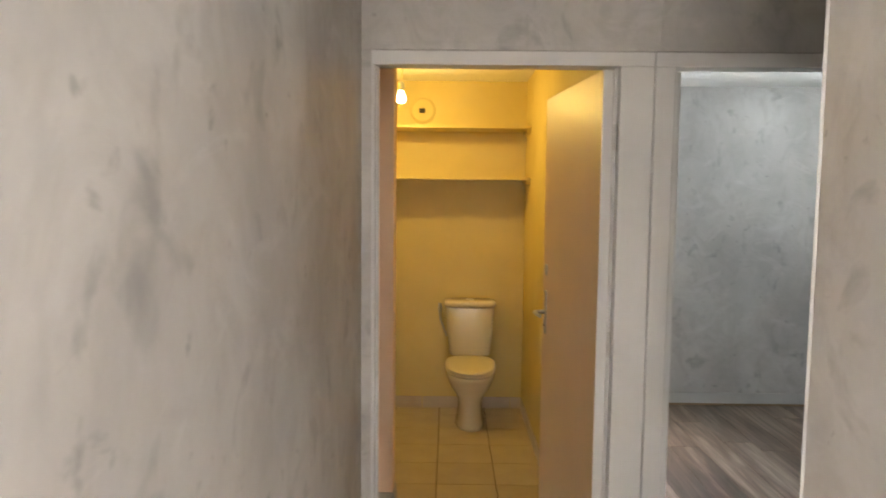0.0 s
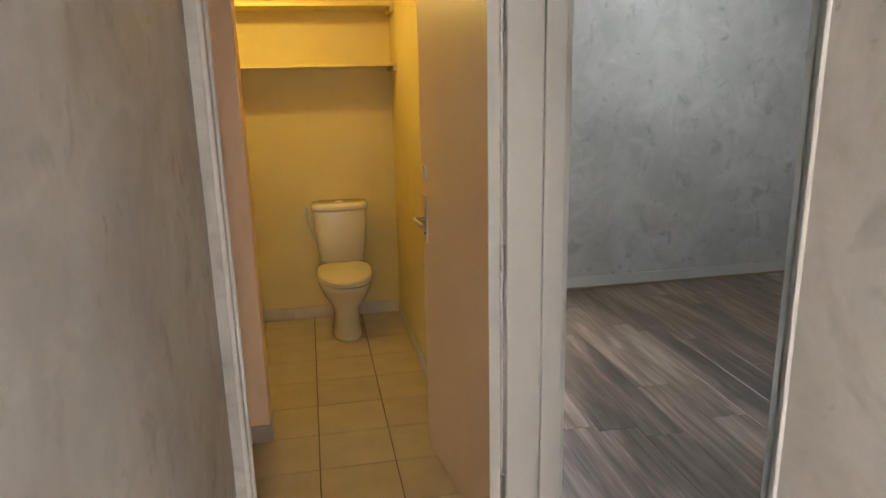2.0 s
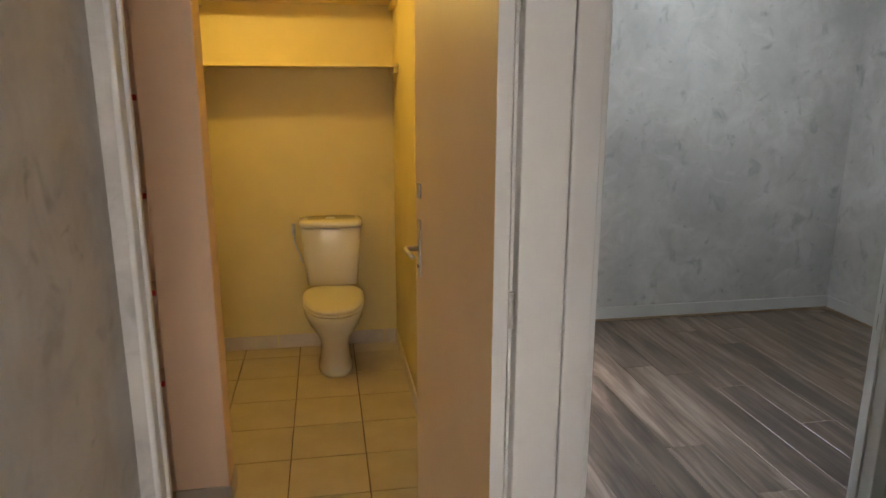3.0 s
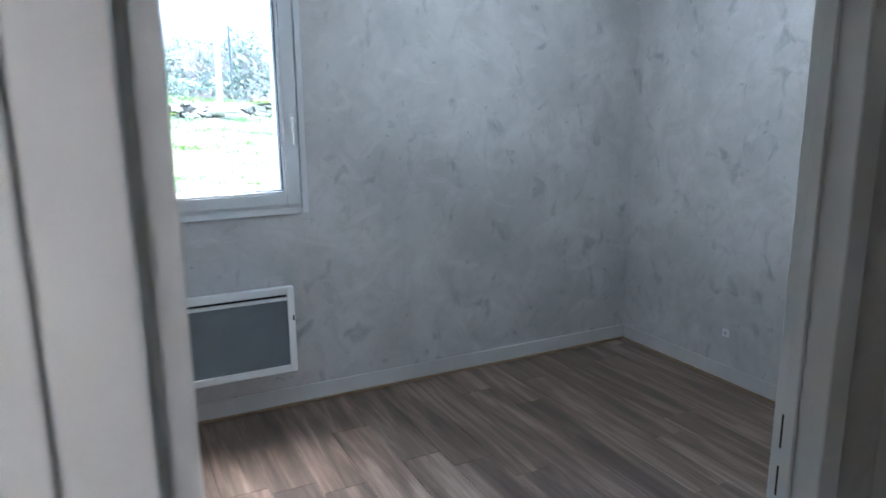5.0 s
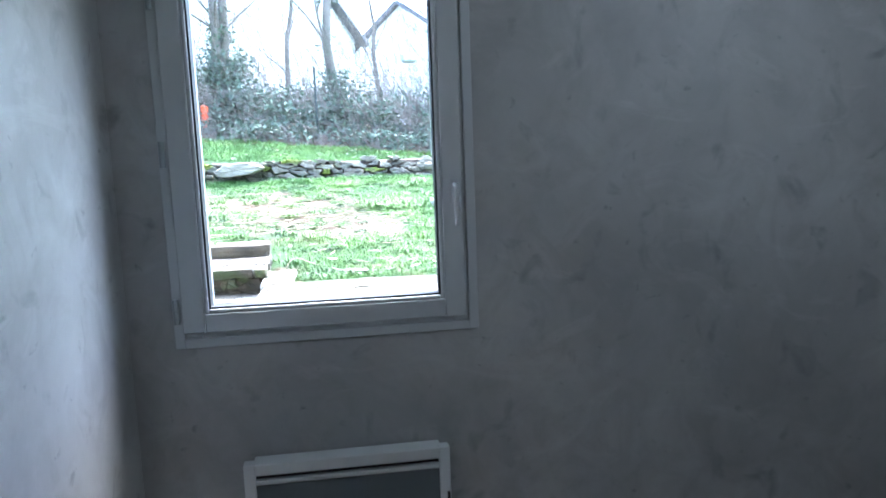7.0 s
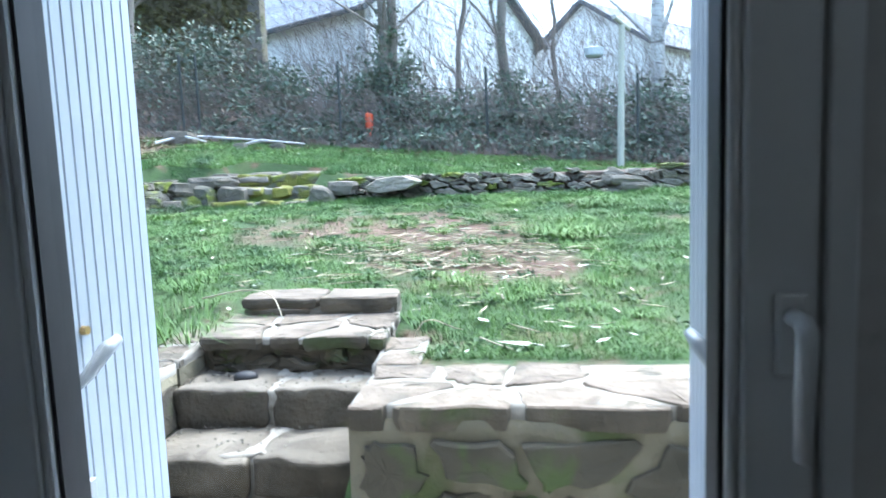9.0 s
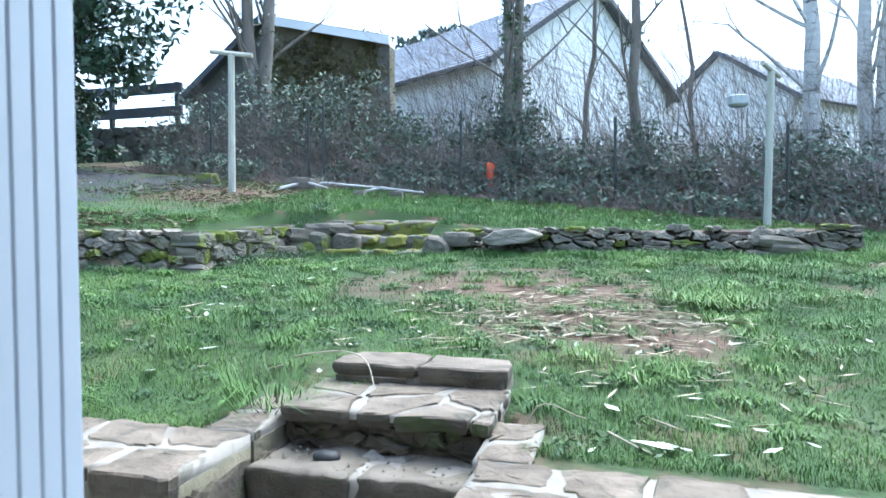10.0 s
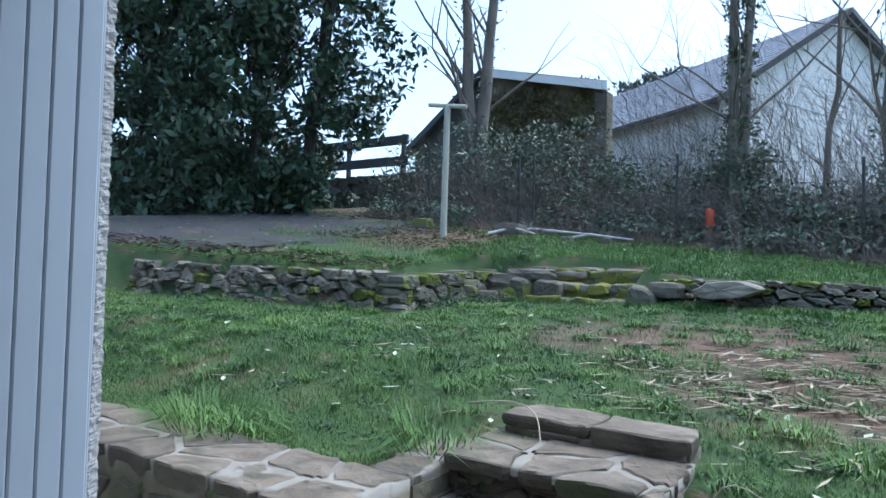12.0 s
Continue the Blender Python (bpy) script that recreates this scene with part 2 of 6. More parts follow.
BULB = glow_material("lit_bulb", (1.0, 0.80, 0.45), 0.3)
BULB2 = glow_material("lit_bulb_white", (0.93, 0.97, 1.0), 0.25)
LAMINATE = laminate_material()
GLASS = glass_material()
STUCCO = surface("rough_stucco", (0.310, 0.304, 0.291), (0.384, 0.378, 0.366), 5, 0.9, 0.9, 90, 0.006)
CONCRETE = surface("pale_concrete", (0.345, 0.338, 0.323), (0.435, 0.427, 0.413), 6, 0.85, 0.4, 60, 0.002, spots=(0.30, 0.29, 0.27))
GROUND = ground_material()
GRASS = surface("grass_blade", (0.040, 0.112, 0.020), (0.140, 0.245, 0.048), 1.5, 0.6, 0.0, vary=0.22, island=True)
STRAW = surface("dry_straw", (0.336, 0.288, 0.192), (0.464, 0.416, 0.304), 3, 0.8, 0.0, vary=0.3, island=True)
FALLEN = surface("fallen_leaf_pale", (0.42, 0.47, 0.34), (0.60, 0.63, 0.50), 9, 0.6, 0.0, vary=0.2, island=True)
FLAG = surface("flagstone", (0.098, 0.076, 0.054), (0.225, 0.182, 0.138), 8, 0.9, 1.0, 26, 0.014, spots=(0.085, 0.074, 0.052), spot_scale=5, spot_at=0.55, vary=0.16)
RUBBLE = surface("rubble_stone", (0.036, 0.032, 0.020), (0.085, 0.075, 0.052), 6, 0.9, 0.8, 25, 0.008, spots=(0.07, 0.095, 0.03), spot_scale=4, spot_at=0.55, vary=0.2)
TREAD = surface("dirty_flagstone", (0.105, 0.088, 0.066), (0.20, 0.172, 0.135), 7, 0.9, 0.8, 30, 0.01, spots=(0.06, 0.05, 0.038), spot_scale=5, spot_at=0.54, vary=0.15)
# darker than FLAG and TREAD: shade of upright faces in the colour, mossy spots
SHADEDSTONE = surface("shaded_stone_side", (0.038, 0.032, 0.022), (0.105, 0.088, 0.062), 7, 0.95, 0.9, 28, 0.014, spots=(0.05, 0.062, 0.022), spot_scale=4, spot_at=0.56, vary=0.2)
MORTAR = surface("lime_mortar", (0.105, 0.093, 0.058), (0.175, 0.156, 0.108), 6, 0.95, 0.9, 40, 0.009, spots=(0.07, 0.085, 0.032), spot_scale=2.6, spot_at=0.52)
STEPCORE = surface("dark_step_fill", (0.055, 0.047, 0.034), (0.15, 0.128, 0.095), 11, 0.95, 0.9, 25, 0.02, spots=(0.05, 0.065, 0.02), spot_scale=5, spot_at=0.55)
WHITEMORTAR = surface("white_mortar", (0.215, 0.195, 0.162), (0.31, 0.287, 0.247), 8, 0.95, 0.6, 50, 0.005, spots=(0.155, 0.137, 0.108), spot_scale=6, spot_at=0.56)
SLATE = surface("field_stone", (0.105, 0.092, 0.070), (0.245, 0.215, 0.168), 7, 0.85, 0.9, 22, 0.014, spots=(0.10, 0.11, 0.045), spot_scale=5, spot_at=0.64, vary=0.38)
MOSS = surface("mossy_stone", (0.088, 0.084, 0.064), (0.160, 0.152, 0.120), 5, 0.95, 0.8, 30, 0.012, spots=(0.13, 0.15, 0.022), spot_scale=2.5, spot_at=0.42, vary=0.15)
ROAD = surface("gravel_drive", (0.030, 0.030, 0.033), (0.052, 0.051, 0.053), 3, 0.95, 0.8, 70, 0.015, spots=(0.12, 0.085, 0.062), spot_scale=2.2, spot_at=0.56)
POSTWOOD = surface("weathered_post", (0.33, 0.325, 0.265), (0.44, 0.43, 0.36), 5, 0.8, 0.3, 50, 0.003, (3, 3, 0.5))
BARK = surface("grey_bark", (0.112, 0.096, 0.080), (0.225, 0.197, 0.168), 5, 0.9, 0.9, 25, 0.015, (1, 1, 0.35), spots=(0.065, 0.08, 0.04), spot_scale=3, spot_at=0.6)
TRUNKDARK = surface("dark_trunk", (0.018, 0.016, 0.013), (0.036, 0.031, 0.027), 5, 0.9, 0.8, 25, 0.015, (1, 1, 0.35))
BIRCH = surface("birch_bark", (0.38, 0.37, 0.35), (0.55, 0.54, 0.52), 6, 0.8, 0.5, 25, 0.01, (1, 1, 3), spots=(0.05, 0.045, 0.04), spot_scale=5, spot_at=0.57)
TWIG = surface("bramble_twig", (0.105, 0.083, 0.070), (0.25, 0.205, 0.178), 3, 0.85, 0.0, vary=0.4, island=True)
IVY = surface("ivy_leaf", (0.030, 0.061, 0.025), (0.074, 0.116, 0.054), 2, 0.35, 0.0, vary=0.45, island=True)
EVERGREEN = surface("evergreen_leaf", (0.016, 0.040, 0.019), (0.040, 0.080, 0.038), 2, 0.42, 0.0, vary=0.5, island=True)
HEDGELEAF = surface("hedge_leaf", (0.055, 0.082, 0.055), (0.135, 0.172, 0.120), 2.5, 0.6, 0.0, vary=0.45, island=True, spots=(0.12, 0.08, 0.05), spot_scale=3, spot_at=0.58)
MOSSGREEN = surface("thick_moss", (0.120, 0.120, 0.022), (0.200, 0.195, 0.036), 9, 0.95, 0.9, 60, 0.02, spots=(0.10, 0.085, 0.06), spot_scale=6, spot_at=0.56)
DRYLEAF = surface("dry_brown_leaf", (0.10, 0.065, 0.042), (0.22, 0.155, 0.105), 6, 0.8, 0.0, vary=0.4, island=True)
CEDAR = surface("cedar_needle", (0.03, 0.055, 0.04), (0.06, 0.09, 0.065), 2, 0.7, 0.0, vary=0.4, island=True)
LITTER = surface("leaf_litter", (0.055, 0.039, 0.028), (0.125, 0.088, 0.064), 9, 0.95, 0.8, 40, 0.03, spots=(0.022, 0.035, 0.014), spot_scale=2)
RENDERWHITE = surface("white_house_render", (0.76, 0.75, 0.72), (0.84, 0.83, 0.81), 0.6, 0.9, 0.2, 20, 0.004)
ROOFTILE = surface("slate_roof_tile", (0.21, 0.23, 0.265), (0.30, 0.325, 0.37), 1.5, 0.6, 0.3, 8, 0.01, vary=0.12)
ROOFEDGE = surface("dark_verge", (0.045, 0.05, 0.06), (0.075, 0.08, 0.09), 3, 0.7, 0.1)
CREEPER = surface("creeper_covered_stone", (0.10, 0.088, 0.058), (0.23, 0.195, 0.135), 1.2, 0.95, 0.9, 6, 0.06, spots=(0.085, 0.085, 0.02), spot_scale=1.1, spot_at=0.5)
BARNSTONE = surface("barn_stone", (0.070, 0.066, 0.059), (0.126, 0.119, 0.105), 2.5, 0.95, 0.8, 8, 0.03)
DARKSTEEL = surface("dark_green_steel", (0.018, 0.024, 0.022), (0.03, 0.038, 0.035), 10, 0.5, 0.0)
RAILDARK = surface("dark_rail", (0.03, 0.036, 0.045), (0.05, 0.056, 0.066), 5, 0.7, 0.1)
ORANGE = surface("orange_plastic", (0.60, 0.07, 0.025), (0.70, 0.10, 0.03), 6, 0.5, 0.0)


# ---- building helpers ----
def link(name, bm, material, parent=None, label="", smooth=False):
    me = bpy.data.meshes.new(name)
    bm.normal_update()
    bm.to_mesh(me)
    bm.free()
    me.materials.append(material)
    if smooth:
        me.shade_smooth()
    ob = new(name, me)
    if parent:
        ob.parent = parent
        ob.matrix_parent_inverse = Matrix.Translation(parent["at"]).inverted() if "at" in parent else Matrix()
    if label:
        tagged(ob, label)
    return ob


def part(name, bm, material, parent, label="", smooth=False):
    return link(name, bm, material, parent, label, smooth)


def thing(name, at, label, category, group="", kind=""):
    """An Empty at the thing's base; its parts are built in world metres."""
    ob = new(name)
    ob.location = at
    ob["at"] = tuple(float(v) for v in at)
    ob.empty_display_size = 0.05
    return tagged(ob, label, category, group, kind)


def structure(name, bm, material, label, category="wall"):
    return tagged(link(name, bm, material), label, category, "", "structure")


def add_box(bm, x0, y0, z0, x1, y1, z1, bevel=0.0, m=None, seg=2):
    vs = [bm.verts.new((x, y, z)) for z in (z0, z1) for x, y in ((x0, y0), (x1, y0), (x1, y1), (x0, y1))]
    fs = [bm.faces.new([vs[i] for i in q]) for q in ((3, 2, 1, 0), (4, 5, 6, 7), (0, 1, 5, 4), (1, 2, 6, 5), (2, 3, 7, 6), (3, 0, 4, 7))]
    if bevel:
        es = {e for f in fs for e in f.edges}
        r = bmesh.ops.bevel(bm, geom=list(es), offset=bevel, segments=seg, affect="EDGES", profile=0.5)
        vs = list({v for f in r["faces"] for v in f.verts} | {v for v in vs if v.is_valid})
    if m is not None:
        bmesh.ops.transform(bm, matrix=m, verts=[v for v in vs if v.is_valid])
    return vs


def box(x0, y0, z0, x1, y1, z1, bevel=0.0, m=None, seg=2):
    bm = bmesh.new()
    add_box(bm, x0, y0, z0, x1, y1, z1, bevel, m, seg)
    return bm


def boxes(*rows, bevel=0.0):
    bm = bmesh.new()
    for r in rows:
        add_box(bm, *r, bevel)
    return bm


def add_tube(bm, points, radii, sides=8, cap=True):
    """A tube through points, with a radius at each."""
    pts = [Vector(p) for p in points]
    if isinstance(radii, (int, float)):
        radii = [radii] * len(pts)
    rings = []
    side = None
    for i, p in enumerate(pts):
        d = (pts[min(i + 1, len(pts) - 1)] - pts[max(i - 1, 0)]).normalized()
        if side is None:
            side = d.orthogonal().normalized()
        side = (side - d * side.dot(d))
        side = side.normalized() if side.length > 1e-6 else d.orthogonal().normalized()
        other = d.cross(side)
        rings.append([bm.verts.new(p + (side * math.cos(a) + other * math.sin(a)) * radii[i]) for a in [2 * math.pi * k / sides for k in range(sides)]])
    for a, b in zip(rings, rings[1:]):
        for k in range(sides):
            bm.faces.new((a[k], a[(k + 1) % sides], b[(k + 1) % sides], b[k]))
    if cap and sides > 2:
        bm.faces.new(rings[0][::-1])
        bm.faces.new(rings[-1])
    return rings


def tube(points, radii, sides=10, cap=True):
    bm = bmesh.new()
    add_tube(bm, points, radii, sides, cap)
    return bm


def add_loft(bm, rings, cap=True):
    """Closed rings of equal count joined into one skin."""
    vr = [[bm.verts.new(p) for p in r] for r in rings]
    k = len(vr[0])
    for a, b in zip(vr, vr[1:]):
        for i in range(k):
            bm.faces.new((a[i], a[(i + 1) % k], b[(i + 1) % k], b[i]))
    if cap:
        bm.faces.new(vr[0][::-1])
        bm.faces.new(vr[-1])


def loft(rings, cap=True):
    bm = bmesh.new()
    add_loft(bm, rings, cap)
    return bm


def oval(cx, cy, z, rx, ry, n=28, power=2.0, front=1.0):
    """A rounded ring in plan; power over 2 squares it, front stretches its -y half."""
    out = []
    for k in range(n):
        a = 2 * math.pi * k / n
        c, s = math.cos(a), math.sin(a)
        x = math.copysign(abs(c) ** (2 / power), c) * rx
        y = math.copysign(abs(s) ** (2 / power), s) * ry
        out.append((cx + x, cy + (y * front if y < 0 else y), z))
    return out


def from_arrays(name, verts, faces, material, label, category):
    me = bpy.data.meshes.new(name)
    me.from_pydata([tuple(v) for v in verts], [], faces)
    me.materials.append(material)
    return tagged(new(name, me), label, category, "", "stuff")
# ---- the flat: walls, floors, ceilings ----
XL, XR, YR = 0.157, 1.054, 1.41          # corridor walls and the end of its right wall
YD, YB = 2.69, 2.75                      # both faces of the partition with the two doors
WX0, WX1, WY = -0.05, 1.02, 5.31         # toilet room
BX0, BX1, BY = 1.056, 4.245, 5.465       # bedroom
YOUT = 5.79                              # outside face of the outer wall
H = 2.415
DT = 2.04                                # top of the door openings
WC0, WC1 = 0.205, 1.046                  # toilet door opening
BD0, BD1 = 1.235, 2.105                   # bedroom door opening

structure("wall_corridor_west", box(XL - 0.1, -0.6, 0, XL, YD, H), PLASTER, "grey marbled plaster wall of the corridor")
structure("wall_corridor_east", box(XR, -0.6, 0, XR + 0.09, YR, H, 0.006), PLASTER, "grey marbled plaster wall ending in an outer corner")
structure("corner_bead", tube([(XR + 0.003, YR - 0.003, 0.0), (XR + 0.0035, YR - 0.003, 1.2), (XR + 0.003, YR - 0.003, H)], 0.006, 8), FRAMEPAINT, "pale worn corner bead on the wall's end", "corner bead")
structure("wall_recess_south", box(XR + 0.09, YR - 0.09, 0, 2.35, YR, H), PLASTER, "grey marbled plaster wall of the lobby")
structure("wall_recess_east", box(2.26, YR, 0, 2.36, YD, H), PLASTER, "grey marbled plaster wall of the lobby")
structure("wall_doors", boxes((XL - 0.55, YD, 0, WC0 - 0.014, YB, H), (WC0 - 0.014, YD, DT + 0.05, BD1 + 0.048, YB, H),
                              (BD1 + 0.048, YD, 0, 4.35, YB, H)), PLASTER, "grey marbled plaster partition with two doorways")
structure("wall_toilet_bedroom", box(WX1, YB, 0, BX0, WY, H), CREAM, "thin partition between toilet and bedroom")
structure("wall_bedroom_west", box(BX0 - 0.002, YB, 0, BX0 + 0.004, BY, H), PLASTER, "grey marbled plaster wall of the bedroom")
structure("wall_bedroom_east", box(BX1, YB, 0, BX1 + 0.1, BY, H), PLASTER, "grey marbled plaster wall of the bedroom")
OX0, OX1, OZ0, OZ1 = 1.225, 2.105, 1.03, 2.16      # hole of the window in the outer wall
structure("wall_window", boxes((BX0, BY, 0, OX0, YOUT - 0.03, H), (OX1, BY, 0, 4.6, YOUT - 0.03, H), (OX0, BY, 0, OX1, YOUT - 0.03, OZ0), (OX0, BY, OZ1, OX1, YOUT - 0.03, H)),
          PLASTER, "grey marbled plaster outer wall with a window")
structure("wall_toilet_back", box(-0.6, WY, 0, BX0, YOUT - 0.03, H), CREAM, "cream painted back wall of the toilet")
structure("wall_toilet_west", box(WX0 - 0.4, 3.8, 0, WX0, WY, H), CREAM, "cream painted side wall of the toilet")
structure("wall_pillar", box(-0.005, 3.65, 0, 0.193, 3.80, H, 0.004), PEACH, "peach painted projecting wall end")
structure("wall_niche", boxes((-0.58, YB, 0, -0.5, 3.79, H), (-0.5, 3.785, 0, -0.006, 3.799, H)), PEACH, "peach painted back of the shelf niche")
structure("ceiling", boxes((-0.6, -0.6, H, 4.45, YOUT - 0.03, H + 0.12), (-3.2, -4.6, H, 3.7, -0.6, H + 0.12)), CEILING, "plain white ceiling", "ceiling")
structure("floor", boxes((-0.6, -0.6, -0.15, 4.45, YOUT - 0.03, -0.010), (-3.2, -4.6, -0.15, 3.7, -0.6, -0.012)), GROUT, "screed under tiles and boards", "floor")
structure("floor_living_room", box(-3.2, -4.6, -0.011, 3.7, -0.602, 0.0), TILE, "pale cream floor of the added unseen room", "floor")
# plain added room, unseen, that closes the place behind the walk, with the lamp's window
structure("wall_living_room", boxes((-3.3, -4.6, 0, -3.2, -3.6, H), (-3.3, -2.0, 0, -3.2, -0.6, H), (-3.3, -3.6, 0, -3.2, -2.0, 0.5), (-3.3, -3.6, 2.2, -3.2, -2.0, H), (3.7, -4.6, 0, 3.8, -0.6, H), (-3.3, -0.6, 0, XL - 0.1, -0.5, H), (XR + 0.09, -0.6, 0, 3.8, -0.5, H),
                                  (-3.3, -4.7, 0, 3.8, -4.6, H)), PLASTER, "plain grey walls of the added unseen room")


# ---- doors ----
def door_frame(name, x0, x1, wl_, wr_):
    """Painted casing: two jambs of given widths and a head, with a door stop."""
    f = tagged(thing(name, ((x0 + x1) / 2, YD, 0), "grey-white painted wooden door frame", "door frame"), kind="structure")
    for s, x, w in ((-1, x0, wl_), (1, x1, wr_)):
        part("jamb", boxes((min(x, x + s * w), YD - 0.012, 0, max(x, x + s * w), YB + 0.012, DT), bevel=0.004), FRAMEPAINT, f)
        part("door_stop", boxes((min(x, x - s * 0.009), YB - 0.03, 0, max(x, x - s * 0.009), YB - 0.012, DT), bevel=0.002), FRAMEPAINT, f)
    part("head", boxes((x0 - wl_, YD - 0.012, DT, x1 + wr_, YB + 0.012, DT + 0.048), bevel=0.003), FRAMEPAINT, f)
    return f


MULL = 1.164                             # joint between the two frames
door_frame("door_frame", WC0, WC1, 0.014, MULL - WC1 - 0.0015)
door_frame("door_frame", BD0, BD1, BD0 - MULL - 0.0015, 0.048)
structure("header_trim", boxes((XL, YD - 0.008, DT + 0.052, 2.26, YD - 0.001, DT + 0.066), (1.185, YD - 0.008, DT + 0.066, 1.2, YD - 0.001, H)), PLASTER, "thin painted joint strips above the doors", "trim")


def lever_handle(door, m, rose=True):
    """A long plate with a lever that turns back along the door. Local: plate in the xz plane, out along -y."""
    p = bmesh.new()
    add_box(p, -0.02, -0.006, -0.10, 0.02, 0.0, 0.10, 0.004, m)
    plate = part("handle_plate", p, STEEL, door, "brushed steel handle plate")
    bm = bmesh.new()
    add_tube(bm, [m @ Vector(v) for v in ((0, -0.004, 0.0), (0, -0.03, 0.0), (0.0, -0.045, 0.0), (0.008, -0.052, 0.0), (0.03, -0.054, 0.0), (0.115, -0.054, 0.0))], [0.010, 0.009, 0.009, 0.009, 0.0085, 0.008], 10)
    part("lever", bm, STEEL, plate, "brushed steel lever", True)
    k = bmesh.new()
    add_tube(k, [m @ Vector((0, -0.008, -0.062)), m @ Vector((0, -0.0055, -0.062))], 0.007, 10)
    part("keyhole", k, DARK, plate, "dark keyhole")


def door_leaf(name, hinge, angle, width, label, swing, handles, paint, handle_z):
    """A flush door; local x runs from the hinge to the free edge, y is its thickness."""
    m = Matrix.Translation(hinge) @ Matrix.Rotation(radians(angle), 4, "Z")
    d = thing(name, hinge, label, "door", "", "structure")
    bm = bmesh.new()
    add_box(bm, 0.004, -0.02, 0.012, width, 0.02, DT - 0.006, 0.003, m)
    leaf = part("leaf", bm, paint, d)
    leaf.data.materials.append(FRAMEPAINT)
    along = (m.to_3x3() @ Vector((1, 0, 0)))
    for f in leaf.data.polygons:
        if f.normal.dot(along) < -0.8:
            f.material_index = 1
    for z in (0.25, 1.07, 1.8):
        part("hinge", tube([m @ Vector((-0.006, -0.024 * swing, z - 0.045)), m @ Vector((-0.006, -0.024 * swing, z + 0.045))], 0.008, 8), STEEL, d, "steel door hinge")
    for side in handles:
        if side > 0:
            h = m @ Matrix.Translation((width - 0.055, -0.02, handle_z)) @ Matrix.Scale(-1, 4, (1, 0, 0))
        else:
            h = m @ Matrix.Translation((width - 0.055, 0.02, handle_z)) @ Matrix.Rotation(math.pi, 4, "Z")
        lever_handle(d, h)
    return d


# toilet door stands open into the toilet, hinged beside the bedroom door
wc_door = door_leaf("door_1", (WC1 - 0.033, YD + 0.012, 0), 96.6, 0.76, "peach painted flush door standing open, with steel handles", 1, (1, -1), PEACHDOOR, 1.065)
m_wc = Matrix.Translation((WC1 - 0.033, YD + 0.012, 0)) @ Matrix.Rotation(radians(96.6), 4, "Z")
lk = bmesh.new()
add_box(lk, 0.685, 0.0195, 1.235, 0.725, 0.026, 1.285, 0.003, m_wc)
part("bolt_plate", lk, STEEL, wc_door, "small steel bolt plate")
# bedroom door stands open against the bedroom's side wall
door_leaf("door_2", (BD0 + 0.02, YB - 0.01, 0), 92.6, 0.755, "pale grey painted flush door standing open, with a steel lever handle", -1, (1, -1), GREYDOOR, 1.0)
for z0, z1 in ((0.935, 0.985), (1.015, 1.07)):
    structure("strike_plate", box(BD1 - 0.0015, YB - 0.028, z0, BD1 + 0.003, YB - 0.004, z1, 0.0), DARK, "dark latch slot in the door frame", "strike plate")


# ---- toilet room ----
def shelf(name, z, x0, x1, y0, y1, label, group=""):
    s = thing(name, ((x0 + x1) / 2, y1, z), label, "shelf", group)
    part("board", box(x0, y0, z, x1, y1, z + 0.018, 0.002), CREAM, s)
    for x in (x0 + 0.012, x1 - 0.012):
        part("batten", box(x - 0.012, y0 + 0.02, z - 0.03, x + 0.012, y1, z, 0.002), CREAM, s)
    return s


shelf("wall_shelf", 1.70, WX0, WX1, 5.0, WY, "cream painted wooden shelf above the toilet", "shelves above the toilet")
shelf("wall_shelf", 2.05, WX0, WX1, 5.0, WY, "cream painted wooden shelf under the ceiling", "shelves above the toilet")
for z in (0.515, 0.866, 1.216, 1.549, 1.88):
    s = thing("niche_shelf", (-0.25, 3.72, z), "pale shelf with a red front edge in the niche", "shelf", "red-edged niche shelves")
    part("board", box(-0.5, 3.66, z, -0.006, 3.784, z + 0.018), PEACH, s)
    part("edge_band", box(-0.5, 3.655, z - 0.001, -0.007, 3.66, z + 0.019), RED, s, "red edge band")

# toilet
tx, ty = 0.625, 5.30
wc = thing("toilet", (tx, 5.0, 0), "cream ceramic close-coupled toilet with a closed lid", "toilet")
part("pedestal", loft([oval(tx, 5.0, z, rx, ry, 28, 2.4, fr) for z, rx, ry, fr in
                       ((0, 0.10, 0.21, 1.0), (0.02, 0.098, 0.208, 1.0), (0.05, 0.088, 0.20, 0.95), (0.16, 0.082, 0.20, 0.95), (0.22, 0.10, 0.21, 1.05), (0.29, 0.145, 0.225, 1.2), (0.35, 0.168, 0.24, 1.32), (0.385, 0.172, 0.245, 1.36), (0.39, 0.165, 0.24, 1.34))]), CERAMIC, wc, smooth=True)
part("seat", loft([oval(tx, 5.0, z, rx, ry, 32, 2.3, fr) for z, rx, ry, fr in ((0.392, 0.168, 0.19, 1.65), (0.395, 0.174, 0.195, 1.67), (0.408, 0.174, 0.195, 1.67), (0.411, 0.168, 0.19, 1.65))]), PLASTIC, wc, "cream plastic seat", True)
part("lid", loft([oval(tx, 5.0, z, rx, ry, 32, 2.3, fr) for z, rx, ry, fr in ((0.412, 0.170, 0.20, 1.61), (0.415, 0.175, 0.205, 1.63), (0.428, 0.172, 0.203, 1.62), (0.434, 0.15, 0.18, 1.58), (0.436, 0.08, 0.1, 1.5))]), PLASTIC, wc, "cream plastic lid", True)
for s in (-1, 1):
    part("seat_hinge", tube([(tx + s * 0.075, 5.175, 0.415), (tx + s * 0.075, 5.205, 0.43)], 0.012, 10), PLASTIC, wc)


